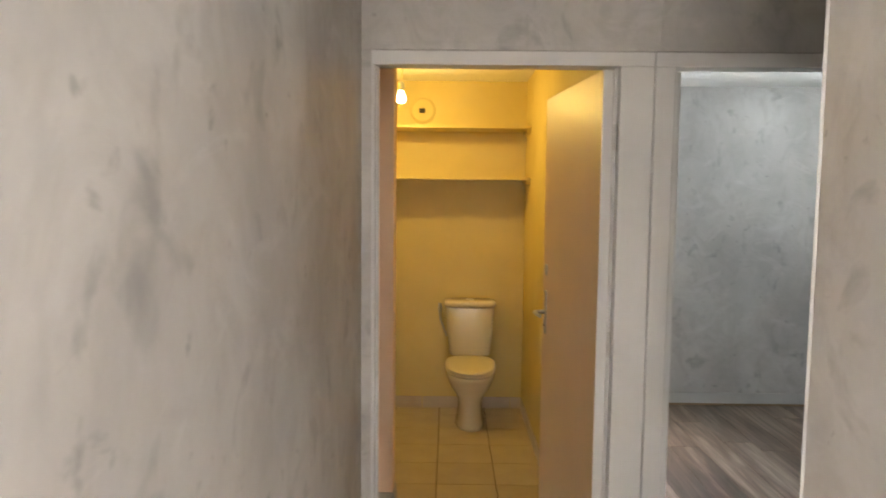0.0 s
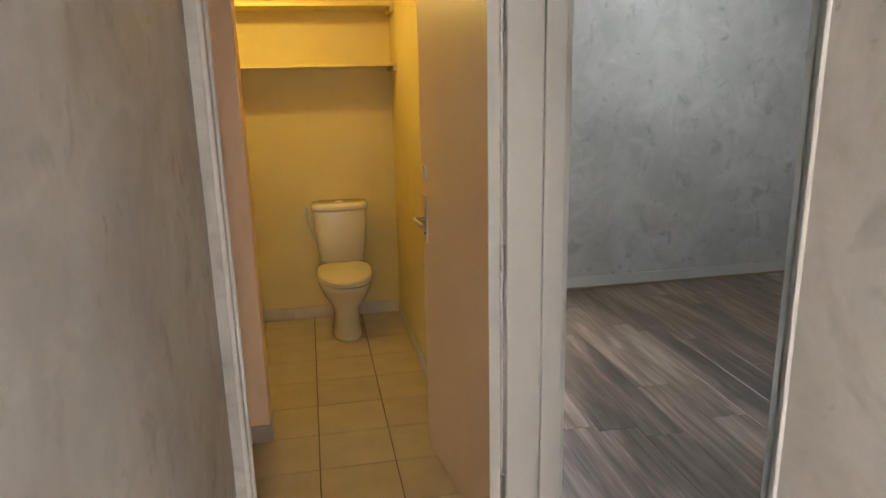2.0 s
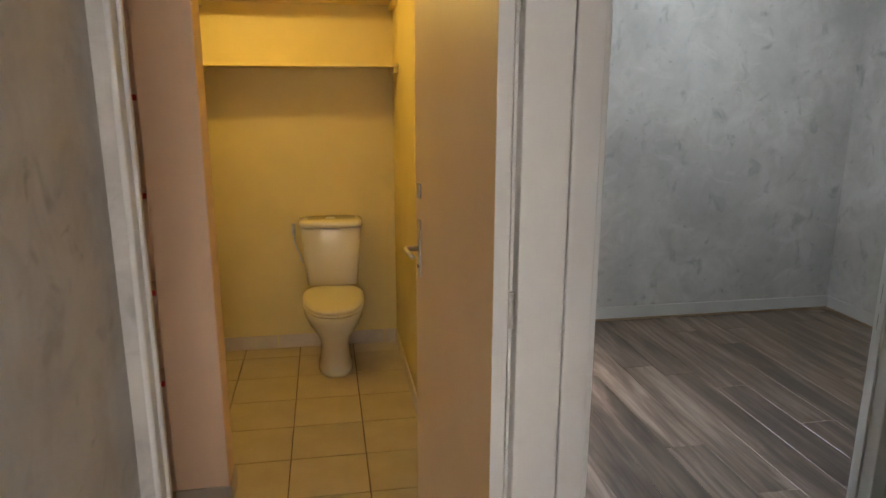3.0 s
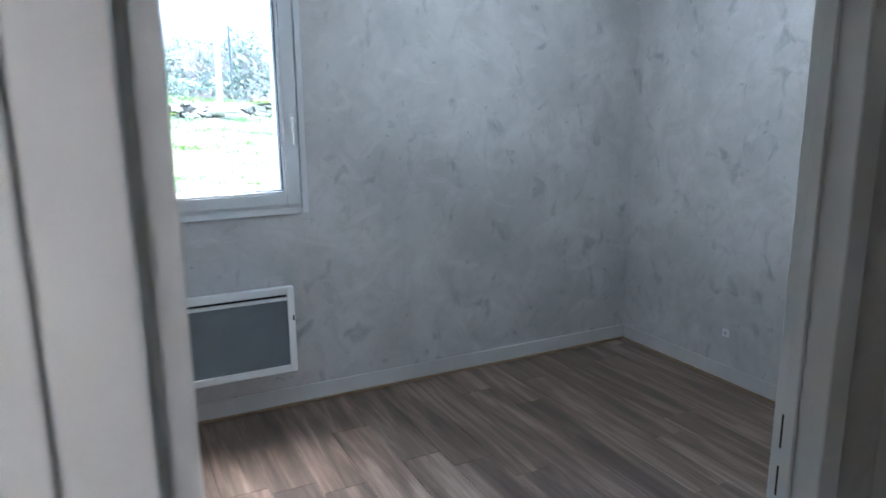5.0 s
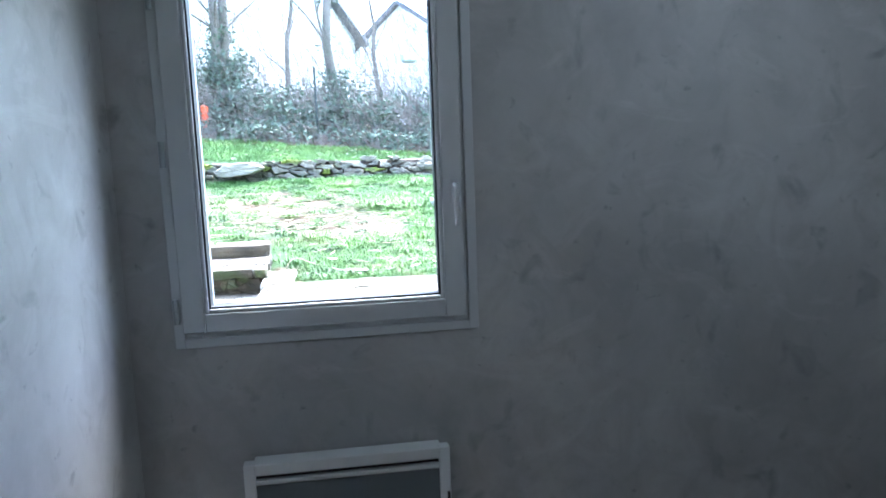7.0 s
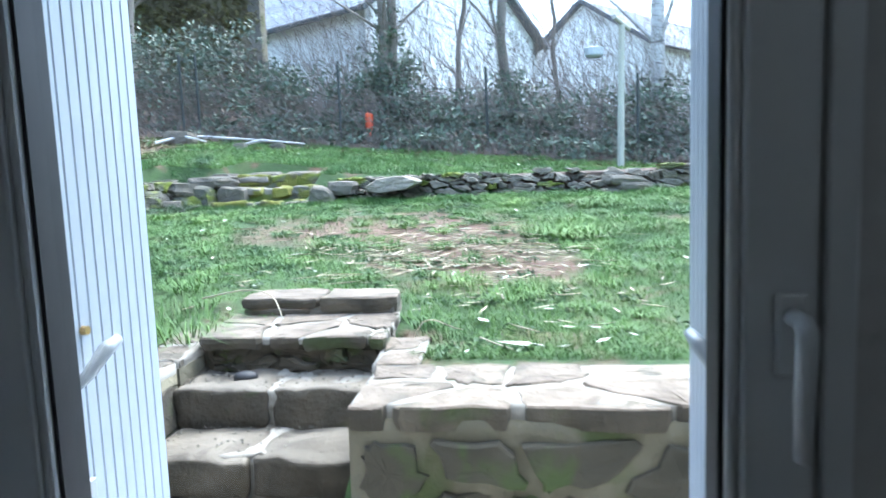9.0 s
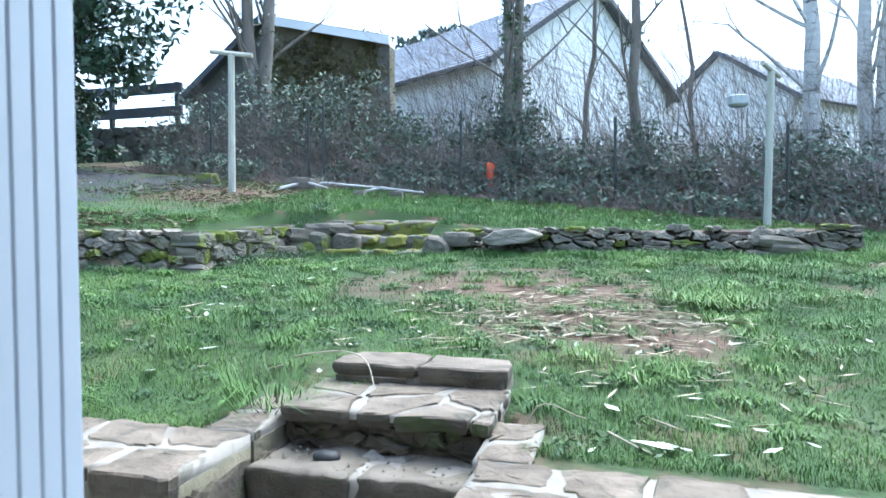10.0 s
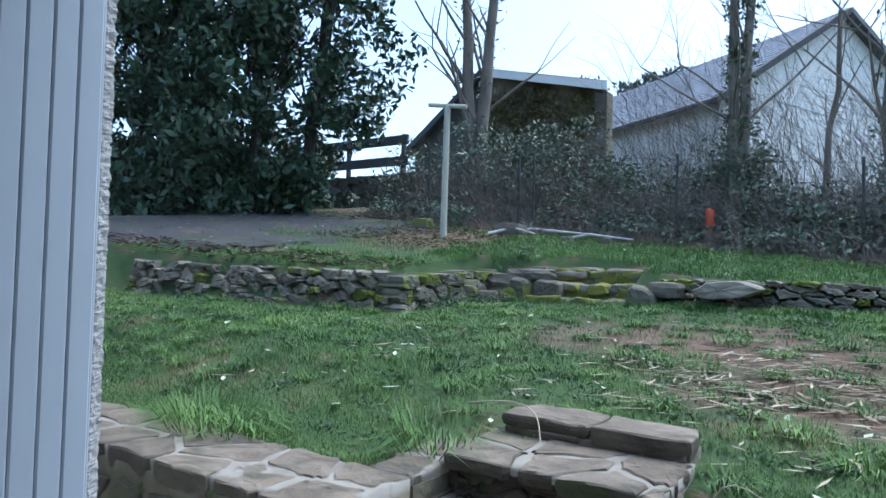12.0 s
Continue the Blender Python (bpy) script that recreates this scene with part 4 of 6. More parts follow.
def rough_block(x0, x1, y0, y1, z0, z1, seed, amount=0.014, r=0.028, cuts=7):
    """A hewn block: rounded arrises and uneven faces."""
    bm = bmesh.new()
    bmesh.ops.create_cube(bm, size=2.0)
    bmesh.ops.subdivide_edges(bm, edges=bm.edges[:], cuts=cuts, use_grid_fill=True)
    mid = Vector(((x0 + x1) / 2, (y0 + y1) / 2, (z0 + z1) / 2))
    half = Vector(((x1 - x0) / 2, (y1 - y0) / 2, (z1 - z0) / 2))
    for vtx in bm.verts:
        p = Vector([math.copysign(1 - (1 - min(abs(c), 1.0)) ** 1.5, c) * h for c, h in zip(vtx.co, half)])
        inner = Vector([max(-h + r, min(h - r, c)) for c, h in zip(p, half)])
        d = p - inner
        if d.length > 1e-6:
            p = inner + d.normalized() * r
        q = mid + p
        q += noise.noise_vector(q * 6 + Vector((seed, 0, 0))) * amount + noise.noise_vector(q * 19 + Vector((0, seed, 0))) * amount * 0.5
        vtx.co = q
    return bm


def flags(parent, x0, x1, y0, y1, top, base, seed, nx_, ny_, gap=0.02, name="flagstone", material=None, rise=0.0):
    """Crazy paving of irregular flags; rise lifts the far edge."""
    r = random.Random(seed)
    for poly in cells(x0, x1, y0, y1, nx_, ny_, seed):
        my = sum(p[1] for p in poly) / len(poly)
        dz = rise * (my - y0) / (y1 - y0)
        stone = part(name, flag_mesh(worn(poly, gap, r, 0.010, 0.08, 0.5), base + dz, top + dz + r.uniform(-0.004, 0.004), r, rise / (y1 - y0), r.uniform(-0.02, 0.02)), material or FLAG, parent)
        shaded_sides(stone)


def rough_slab(x0, x1, y0, y1, z0, z1, seed, amount=0.006, rise=0.0, step=0.05):
    """A bed of mortar or rubble: a box whose front and top are uneven."""
    bm = bmesh.new()
    nx_, ny_, nz_ = max(2, int((x1 - x0) / step)), max(2, int((y1 - y0) / step)), max(2, int((z1 - z0) / step))

    def nz(x, y, z):
        return noise.noise(Vector((x * 9 + seed, y * 9, z * 9))) + 0.6 * noise.noise(Vector((x * 23, y * 23 + seed, z * 23)))

    top, front = [], []
    for j in range(ny_ + 1):
        y = y0 + (y1 - y0) * j / ny_
        top.append([bm.verts.new((x0 + (x1 - x0) * i / nx_, y + (amount * nz(x0 + (x1 - x0) * i / nx_, y, z1) if j == 0 else 0), z1 + rise * j / ny_ + 0.6 * amount * nz(x0 + (x1 - x0) * i / nx_, y, z1))) for i in range(nx_ + 1)])
    for k in range(nz_):
        z = z0 + (z1 - z0) * k / nz_
        front.append([bm.verts.new((x0 + (x1 - x0) * i / nx_, y0 + amount * nz(x0 + (x1 - x0) * i / nx_, y0, z), z)) for i in range(nx_ + 1)])
    front.append(top[0])
    for grid in (top, front):
        for a_, b_ in zip(grid, grid[1:]):
            for i in range(nx_):
                bm.faces.new((a_[i], a_[i + 1], b_[i + 1], b_[i]))
    for i in (0, nx_):
        col = [row[i] for row in front]
        lo = bm.verts.new((x0 if i == 0 else x1, y1, z0))
        bm.faces.new(col + [row[i] for row in top][1:] + [lo])
    bmesh.ops.recalc_face_normals(bm, faces=bm.faces[:])
    return bm


def face_stone(poly, plane, out, back, r, along="x", bulge=1.0, blunt=False):
    """A stone set in an upright face: outline in (along, z), domed towards the viewer."""
    cx, cz = sum(p[0] for p in poly) / len(poly), sum(p[1] for p in poly) / len(poly)
    rings = []
    lean, turn = r.uniform(-0.22, 0.22) * bulge, r.uniform(-0.2, 0.2) * bulge
    shape = ((back, 0.97), (0.0, 1.0), (-out * 0.8, 0.98), (-out, 0.90), (-out * 1.02, 0.5), (-out * 0.98, 0.15)) if blunt else ((back, 0.95), (0.0, 1.02), (-out * 0.6, 0.98), (-out, 0.84), (-out * 1.12, 0.45), (-out * 1.1, 0.15))
    for d, s in shape:
        ring = []
        for x, z in poly:
            px, pz = cx + (x - cx) * s, cz + (z - cz) * s
            dd = d + ((pz - cz) * lean + (px - cx) * turn if d < 0 else 0) + r.uniform(-0.004, 0.004) * bulge
            ring.append((px, plane + dd, pz) if along == "x" else (plane - dd, px, pz))
        rings.append(ring)
    return loft(rings)


# retaining walls either side of the stair
def retaining(name, x0, x1, y0, y1, top, label, seed, nx_):
    w = thing(name, ((x0 + x1) / 2, y0, PATIO), label, "retaining wall", "garden retaining walls")
    part("core", rough_slab(x0 + 0.004, x1 - 0.004, y0, y1 - 0.01, PATIO - 0.1, top - 0.05, seed, 0.012), MORTAR, w, "tan mossy mortar", smooth=True)
    part("cap_mortar", rough_slab(x0 + 0.01, x1 - 0.01, y0 + 0.012, y1, top - 0.06, top - 0.004, seed + 1, 0.006), WHITEMORTAR, w, "whitish mortar joints", smooth=True)
    flags(w, x0 - 0.012, x1 + 0.012, y0 - 0.022, y1 + 0.03, top, top - 0.085, seed, nx_, 2, 0.020, "cap_stone")
    r = random.Random(seed + 3)
    for poly in cells(x0 + 0.02, x1 - 0.02, PATIO + 0.04, top - 0.10, int((x1 - x0) / 0.29), 3, seed + 9, 0.36):
        if r.random() < 0.96:
            part("stone", face_stone(worn(poly, r.uniform(0.018, 0.036), r, 0.009, 0.10), y0 - 0.004, r.uniform(0.008, 0.028), 0.06, r, bulge=0.5, blunt=True), RUBBLE, w)
    return w


rw = retaining("retaining_wall", SX_R, 4.4, 6.95, 7.42, 0.855, "mortared rubble wall with pale flagstone capping", 3, 10)
lw = retaining("retaining_wall", -3.6, SX_L, 6.98, 7.44, 0.87, "mortared rubble wall with pale flagstone capping beside the steps", 8, 13)


# cheeks of the stair
def cheek(x0, x1, y0, y1, top, side, seed, rise):
    c = thing("stair_cheek", ((x0 + x1) / 2, y0, PATIO), "stone cheek wall with pale mortar beside the steps", "retaining wall", "stair cheeks")
    part("core", box(x0, y0, PATIO, x1, y1, top - 0.04), MORTAR, c)
    part("cap_mortar", rough_slab(x0 + 0.004, x1 - 0.004, y0, y1, top - 0.05, top - 0.006, seed, 0.006, rise), WHITEMORTAR, c, "whitish mortar joints", smooth=True)
    flags(c, x0 - 0.016, x1 + 0.016, y0 - 0.01, y1 + 0.015, top, top - 0.06, seed, 1, 2, 0.02, "cap_stone", None, rise)
    r = random.Random(seed)
    if side:
        for poly in cells(y0 - 0.4, y1 - 0.02, PATIO + 0.03, top - 0.08, 3, 4, seed + 5):
            ob = part("stone", face_stone(worn(poly, 0.017, r, 0.008, 0.12), x1, 0.016, 0.05, r, "y", 0.5, True), SHADEDSTONE, c)
    return c


cheek(0.15, SX_L, 7.445, 7.95, 0.878, True, 21, 0.03)
cheek(SX_R - 0.02, SX_R + 0.18, 7.425, 7.78, 0.857, False, 26, 0.03)

# steps
stair = thing("garden_steps", (0.8, 7.2, PATIO), "worn stone garden steps with pale mortar joints", "steps")
for k, (front, top, back) in enumerate(((6.62, 0.28, 6.88), (6.84, 0.445, 7.12), (7.08, 0.61, 7.42), (7.38, 0.765, 7.68), (7.62, 0.925, 8.02))):
    xa, xb = SX_L + 0.002, SX_R - 0.002
    r = random.Random(30 + k)
    if k < 4:
        st = part("step", rough_slab(xa, xb, front + 0.03, back + 0.03, PATIO - 0.05 + k * 0.002, top - 0.012, 60 + k, 0.010, 0.0, 0.035), WHITEMORTAR if k > 1 else MORTAR, stair, "pale crumbling mortar bed of a step", smooth=True)
        cutx = xa + (xb - xa) * (0.56, 0.5, 0.52, 0.48)[k]
        for a, b in ((xa - 0.004, cutx - 0.008), (cutx + 0.008, xb + 0.004)):
            stone = part("tread_stone", rough_block(a, b, front + r.uniform(-0.016, 0.012), back + 0.02, top - 0.165, top + r.uniform(-0.006, 0.006), 40 + 3 * k + a, 0.021, 0.024, 9), TREAD, st, smooth=True)
            shaded_sides(stone)
        for a, w_, y_ in ((cutx, 0.05, front + 0.02), (cutx + r.uniform(-0.2, 0.2), 0.08, back - 0.06)):
            part("mortar_smear", rough_block(a - w_, a + w_, y_, back + 0.02, top - 0.12, top + 0.001, 11 * k + a, 0.03, 0.02, 8), WHITEMORTAR, st, "crumbling white mortar", smooth=True)
    else:
        st = part("step", rough_slab(xa, xb, front + 0.06, back + 0.02, PATIO - 0.05 + k * 0.002, top - 0.03, 60 + k, 0.032, 0.0, 0.03), STEPCORE, stair, "dark earthy rubble fill of a step", smooth=True)
        part("joint_mortar", rough_slab(xa + 0.002, xb - 0.002, front + 0.02, back + 0.01, top - 0.034, top - 0.005, 70 + k, 0.007, 0.03), WHITEMORTAR, st, "pale mortar joint", smooth=True)
        flags(st, xa - 0.01, xb + 0.01, front - 0.016, back + 0.01, top, top - 0.055, 38 + k, 3, 2, 0.018, "tread_stone", FLAG, 0.03)
        for poly in cells(xa + 0.03, xb - 0.03, top - 0.165, top - 0.05, 5, 2, 90 + k, 0.46):
            if r.random() < 0.62:
                part("riser_stone", face_stone(worn(poly, 0.010, r, 0.012, 0.12), front + 0.055, r.uniform(0.005, 0.035), 0.06, r, bulge=1.4, blunt=True), SHADEDSTONE, st)
slab = thing("top_slab", (0.83, 8.1, 0.98), "thick pale stone slab at the head of the steps", "stone slab")
r = random.Random(77)
part("slab_stone", flag_mesh([(0.42, 7.985), (0.50, 7.975), (0.62, 7.99), (0.74, 7.98), (0.80, 7.99), (0.815, 8.1), (0.80, 8.25), (0.66, 8.30), (0.55, 8.28), (0.45, 8.27), (0.40, 8.12)], 0.985, 1.033, r), FLAG, slab)
part("slab_stone", flag_mesh([(0.822, 7.985), (0.93, 7.99), (1.05, 7.98), (1.15, 7.99), (1.205, 8.0), (1.20, 8.12), (1.17, 8.23), (1.02, 8.25), (0.90, 8.24), (0.82, 8.25), (0.83, 8.1)], 0.962, 1.036, r), FLAG, slab)
part("slab_stone", flag_mesh([(0.47, 7.995), (0.60, 7.985), (0.76, 7.995), (0.81, 8.06), (0.72, 8.2), (0.5, 8.2)], 0.94, 0.981, r), FLAG, slab)
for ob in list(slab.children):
    shaded_sides(ob)
part("bed", rough_slab(0.43, 1.19, 8.0, 8.2, 0.86, 0.982, 5, 0.02), STEPCORE, slab, smooth=True)
bk = thing("dark_stone", (0.62, 7.50, 0.765), "small dark wet stone lying on a step", "stone")
part("body", loft([oval(0.62, 7.52, z, rx, ry, 12) for z, rx, ry in ((0.766, 0.05, 0.035), (0.785, 0.056, 0.04), (0.80, 0.04, 0.028), (0.805, 0.02, 0.012))]), RUBBER, bk, smooth=True)

# ---- dry-stone wall ----
def dry_wall(name, xa, xb, height, seed, label, nx_):
    """Field stones laid without mortar: irregular, leaning, with dark gaps and a ragged top."""
    w = thing(name, (xa, wall_line(xa), ground_z(xa, wall_line(xa) - 0.1)), label, "stone wall", "dry-stone garden walls")
    r = random.Random(seed)
    for poly in cells(xa, xb, 0.0, height, nx_, 4, seed, 0.49):
        xm = sum(p[0] for p in poly) / len(poly)
        hm = sum(p[1] for p in poly) / len(poly)
        if hm > height * 0.80 and r.random() < 0.25:
            continue
        y = wall_line(xm) + 0.10 + 0.05 * hm / height
        z = lawn_z(xm, y) - 0.03
        lift = 0.16 * height * noise.noise(Vector((xm * 1.7, seed, 0))) * hm / height
        shape = [(x, zz + z + lift + (xm - x) * 0.06) for x, zz in poly]
        part("stone", face_stone(worn(shape, 0.011, r, 0.013, 0.09), y, r.uniform(0.03, 0.12), r.uniform(0.14, 0.22), r, bulge=1.7, blunt=True), SLATE if r.random() < 0.86 else MOSS, w)
    core = []
    for k in range(13):
        x = xa + 0.05 + (xb - xa - 0.1) * k / 12
        y = wall_line(x)
        z = lawn_z(x, y)
        core.append([(x, y + 0.13, z - 0.1), (x, y + 0.34, z - 0.1), (x, y + 0.34, z + height * 0.8), (x, y + 0.16, z + height * 0.72)])
    part("earth_core", loft(core), LITTER, w, "dark earth behind the stones")
    return w


dry_wall("dry_stone_wall", -5.2, -2.12, 0.40, 51, "low dry-stone wall of grey field stones beside the drive", 17)
rwall = dry_wall("dry_stone_wall", -0.25, 3.7, 0.29, 52, "low dry-stone wall of grey field stones with moss", 21)
ax, ay, az = rwall.location
part("cap_stone", face_stone(worn([(0.15, 1.46), (0.32, 1.42), (0.62, 1.46), (0.76, 1.54), (0.56, 1.61), (0.28, 1.59), (0.13, 1.51)], 0.004, random.Random(3), 0.008, 0.1), 12.06, 0.10, 0.3, random.Random(5), bulge=1.2, blunt=True), SLATE, rwall)
for dx, dz, q in ((2.85, 1.33, 4), (3.0, 1.40, 6), (2.9, 1.47, 1)):
    put_stone("stone", STONES[q], rwall, (dx - ax, 12.35 - ay, dz - az), (0.40, 0.34, 0.11), 0.2, 0.08)

# return of the wall, running back to the steps
ret = thing("dry_stone_wall", (-2.1, 11.2, lawn_z(-2.1, 11.2)), "low return of the dry-stone wall with mossy field stones", "stone wall", "dry-stone garden walls")
r = random.Random(61)
for poly in cells(10.28, 12.0, 0.0, 0.37, 9, 3, 61, 0.46):
    ym = sum(p[0] for p in poly) / len(poly)
    z = lawn_z(-2.05, ym) - 0.03
    part("stone", face_stone(worn([(y, zz + z) for y, zz in poly], 0.011, r, 0.013, 0.09), -2.06, r.uniform(0.03, 0.12), r.uniform(0.12, 0.2), r, "y", 1.7, True), SLATE if r.random() < 0.6 else MOSS, ret)
part("earth_core", box(-2.3, 10.3, 1.0, -2.1, 12.05, 1.42, 0.02), LITTER, ret, "dark earth behind the stones")

# mossy steps set in the wall
ms = thing("mossy_steps", (-1.1, 12.1, 1.3), "old stone steps overgrown with moss in the dry-stone wall", "steps")
r = random.Random(9)
for k in range(3):
    y0, zt = 12.02 + 0.28 * k, 1.375 + 0.148 * k
    part("step_block", rough_block(-1.62, -0.44, y0, y0 + 0.5, 1.1, zt - 0.02, 11 + k, 0.035, 0.04, 14), MOSS, ms, "mossy stone step", smooth=True)
    for a, b in ((-1.60, -1.15), (-1.12, -0.80), (-0.77, -0.46)):
        if r.random() < 0.7:
            part("tread_stone", rough_block(a, b, y0 - 0.03 + r.uniform(-0.02, 0.03), y0 + 0.24, zt - 0.085, zt + r.uniform(-0.012, 0.012), 31 * k + a, 0.022, 0.022, 7), (SLATE, MOSS)[r.random() < 0.5], ms, smooth=True)
        part("moss_cushion", rough_block(a + r.uniform(-0.02, 0.12), b - r.uniform(-0.02, 0.12), y0 - 0.035, y0 + r.uniform(0.1, 0.24), zt - r.uniform(0.07, 0.14), zt + 0.008, 71 * k + a, 0.03, 0.03, 8), MOSSGREEN, ms, "thick yellow-green moss", smooth=True)
def side_block(quad, y, out, material):
    part("side_block", face_stone(worn(quad, 0.01, r, 0.012, 0.13), y, out, 0.32, r, bulge=1.4), material, ms)


side_block([(-2.05, 1.22), (-1.6, 1.22), (-1.64, 1.57), (-1.90, 1.60)], 12.12, 0.09, MOSS)
side_block([(-1.64, 1.32), (-1.28, 1.33), (-1.30, 1.55), (-1.62, 1.56)], 12.20, 0.05, SLATE)
side_block([(-0.56, 1.20), (-0.20, 1.20), (-0.25, 1.50), (-0.47, 1.56)], 12.08, 0.08, SLATE)
for x, y, z, sx, sz, q in ((-1.72, 12.5, 1.64, 0.42, 0.14, 1), (-0.72, 12.78, 1.67, 0.42, 0.07, 7), (-1.28, 12.80, 1.67, 0.40, 0.08, 3), (-0.16, 12.25, 1.50, 0.3, 0.16, 4)):
    put_stone("cap_stone", STONES[q], ms, (x + 1.1, y - 12.1, z - 1.3), (sx, 0.4, sz), r.uniform(-0.2, 0.2), r.uniform(-0.04, 0.04))

for k, (x, y, z, sx, sz) in enumerate(((-2.02, 11.75, 1.33, 0.40, 0.20), (-1.95, 12.05, 1.36, 0.38, 0.24), (-1.98, 12.0, 1.54, 0.36, 0.16), (-1.78, 12.22, 1.40, 0.36, 0.26), (-1.80, 12.28, 1.60, 0.34, 0.14), (-2.08, 11.45, 1.42, 0.30, 0.12), (-1.62, 12.34, 1.62, 0.34, 0.12))):
    put_stone("stone", (MOSSY if k % 2 else STONES)[k % 4], ret, (x + 2.1, y - 11.2, z - lawn_z(-2.1, 11.2)), (sx, 0.34, sz), 0.5 + 0.3 * k, 0.06 * (k % 3 - 1))

# ---- clothes posts ----
def clothes_post(x, y, z, h, bar, lean, label, bar_turn):
    p = thing("clothes_post", (x, y, z), label, "post", "clothes posts")
    part("post", tube([(x, y, z - 0.1), (x + lean * 0.5, y, z + h / 2), (x + lean, y, z + h)], [0.052, 0.048, 0.046], 10), POSTWOOD, p)
    c, s = math.cos(bar_turn), math.sin(bar_turn)
    part("crossbar", tube([(x + lean - bar * c, y - bar * s, z + h + 0.05), (x + lean + bar * c, y + bar * s, z + h - 0.02)], 0.033, 8), POSTWOOD, p)
    return p


pz = ground_z(-3.83, 13.57)
clothes_post(-3.83, 13.57, pz, 1.92, 0.30, 0.02, "pale weathered wooden clothes post with a crossbar", 0.2)
qz = ground_z(3.24, 14.9)
clothes_post(3.24, 14.9, qz, 2.0, 0.32, 0.03, "pale weathered wooden clothes post with a crossbar beside the wall", 1.1)

# ---- foliage helpers ----
def leaf_cloud(name, centres, n, size, material, parent=None, label="", seed=0, droop=0.0, category="foliage"):
    """n pointed leaves, two triangles folded on a midrib, round the given (centre, spread) clumps."""
    g = np.random.default_rng(seed)
    cs = np.array([c for c, _ in centres])
    sp = np.array([s for _, s in centres])
    pick = g.integers(0, len(cs), n)
    d = g.normal(size=(n, 3))
    d *= (g.random((n, 1)) ** 0.45) / np.linalg.norm(d, axis=1, keepdims=True)
    p = cs[pick] + d * sp[pick]
    a = g.normal(size=(n, 3)) + np.array([0, 0, -droop])
    a /= np.linalg.norm(a, axis=1, keepdims=True)
    b = np.cross(a, g.normal(size=(n, 3)))
    b /= np.linalg.norm(b, axis=1, keepdims=True) + 1e-9
    s = size * g.uniform(0.6, 1.4, (n, 1))
    q = np.stack([p - a * s, p + b * s * 0.42, p + a * s, p - b * s * 0.42], 1).reshape(-1, 3)
    f = [(4 * k, 4 * k + 1, 4 * k + 2, 4 * k + 3) for k in range(n)]
    me_ = bpy.data.meshes.new(name)
    me_.from_pydata(q.tolist(), [], f)
    me_.materials.append(material)
    ob = new(name, me_)
    if parent:
        ob.parent = parent
        ob.matrix_parent_inverse = Matrix.Translation(parent["at"]).inverted()
        if label:
            tagged(ob, label)
    else:
        tagged(ob, label, category, "", "stuff")
    return ob


def grow(bm, start, way, length, radius, depth, r, tips, bend=0.25, fork=3, upward=0.15):
    """A limb that wanders, tapers and forks."""
    pts, rad = [Vector(start)], [radius]
    d = Vector(way).normalized()
    n = 5
    for k in range(n):
        d = (d + Vector((r.uniform(-1, 1), r.uniform(-1, 1), r.uniform(-0.6, 1) * upward * 2)) * bend * 0.5).normalized()
        pts.append(pts[-1] + d * length / n)
        rad.append(radius * (1 - 0.55 * (k + 1) / n))
    add_tube(bm, pts, rad, 7 if radius > 0.04 else (5 if radius > 0.012 else 3), False)
    if depth == 0:
        tips.append(pts[-1])
        return
    for k in range(fork):
        i = r.randint(2, n) if k else n
        side = Vector((r.uniform(-1, 1), r.uniform(-1, 1), r.uniform(-0.2, 0.9)))
        grow(bm, pts[i], d * 0.6 + side * 0.75, length * r.uniform(0.5, 0.75), rad[i] * r.uniform(0.55, 0.8), depth - 1, r, tips, bend, fork, upward)


def tree(x, y, h, radius, seed, label, material, group, leans=((0, 0),), depth=3, ivy=0, fork=3, crown=None, crown_n=0, crown_size=0.07, leaf=None):
    z = ground_z(x, y)
    t = thing("tree", (x, y, z), label, "tree", group)
    r = random.Random(seed)
    bm = bmesh.new()
    cb = bmesh.new()
    tips = []
    mids = []
    for lx, ly in leans:
        pts = [Vector((x + lx * 0.1, y, z - 0.1)), Vector((x + lx * 0.15, y, z + 0.15))]
        rad = [radius * 1.35, radius * 1.08]
        for k in range(1, 7):
            f = k / 6
            pts.append(Vector((x + lx * f + r.uniform(-0.05, 0.05), y + ly * f + r.uniform(-0.05, 0.05), z + h * f)))
            rad.append(radius * (1 - 0.5 * f))
        add_tube(bm, pts, rad, 12, False)
        mids += pts
        for k in range(3, 8):
            for _ in range(2):
                a = r.uniform(0, 2 * math.pi)
                grow(cb, pts[k], (math.cos(a), math.sin(a) * 0.7, r.uniform(0.7, 1.7)), h * r.uniform(0.2, 0.38), rad[k] * 0.34, depth - 1, r, tips, 0.3, fork)
    part("trunk", bm, material, t, smooth=True)
    part("branches", cb, material, t)
    if ivy:
        leaf_cloud("ivy", [(tuple(p), (radius * 2.2, radius * 2.2, h * 0.09)) for p in mids if p.z < z + h * 0.85], ivy, 0.045, IVY, t, "dark ivy on the trunk", seed)
    if crown:
        cs = [((x + r.gauss(0, crown[0]), y + r.gauss(0, crown[1]), z + r.uniform(crown[2], crown[3])), (r.uniform(0.25, 0.62),) * 3) for _ in range(75)]
        cs += [(tuple(p), (0.5, 0.5, 0.5)) for p in tips[::3]]
        leaf_cloud("crown", cs, crown_n, crown_size, leaf, t, "", seed, 0.4)
    return t


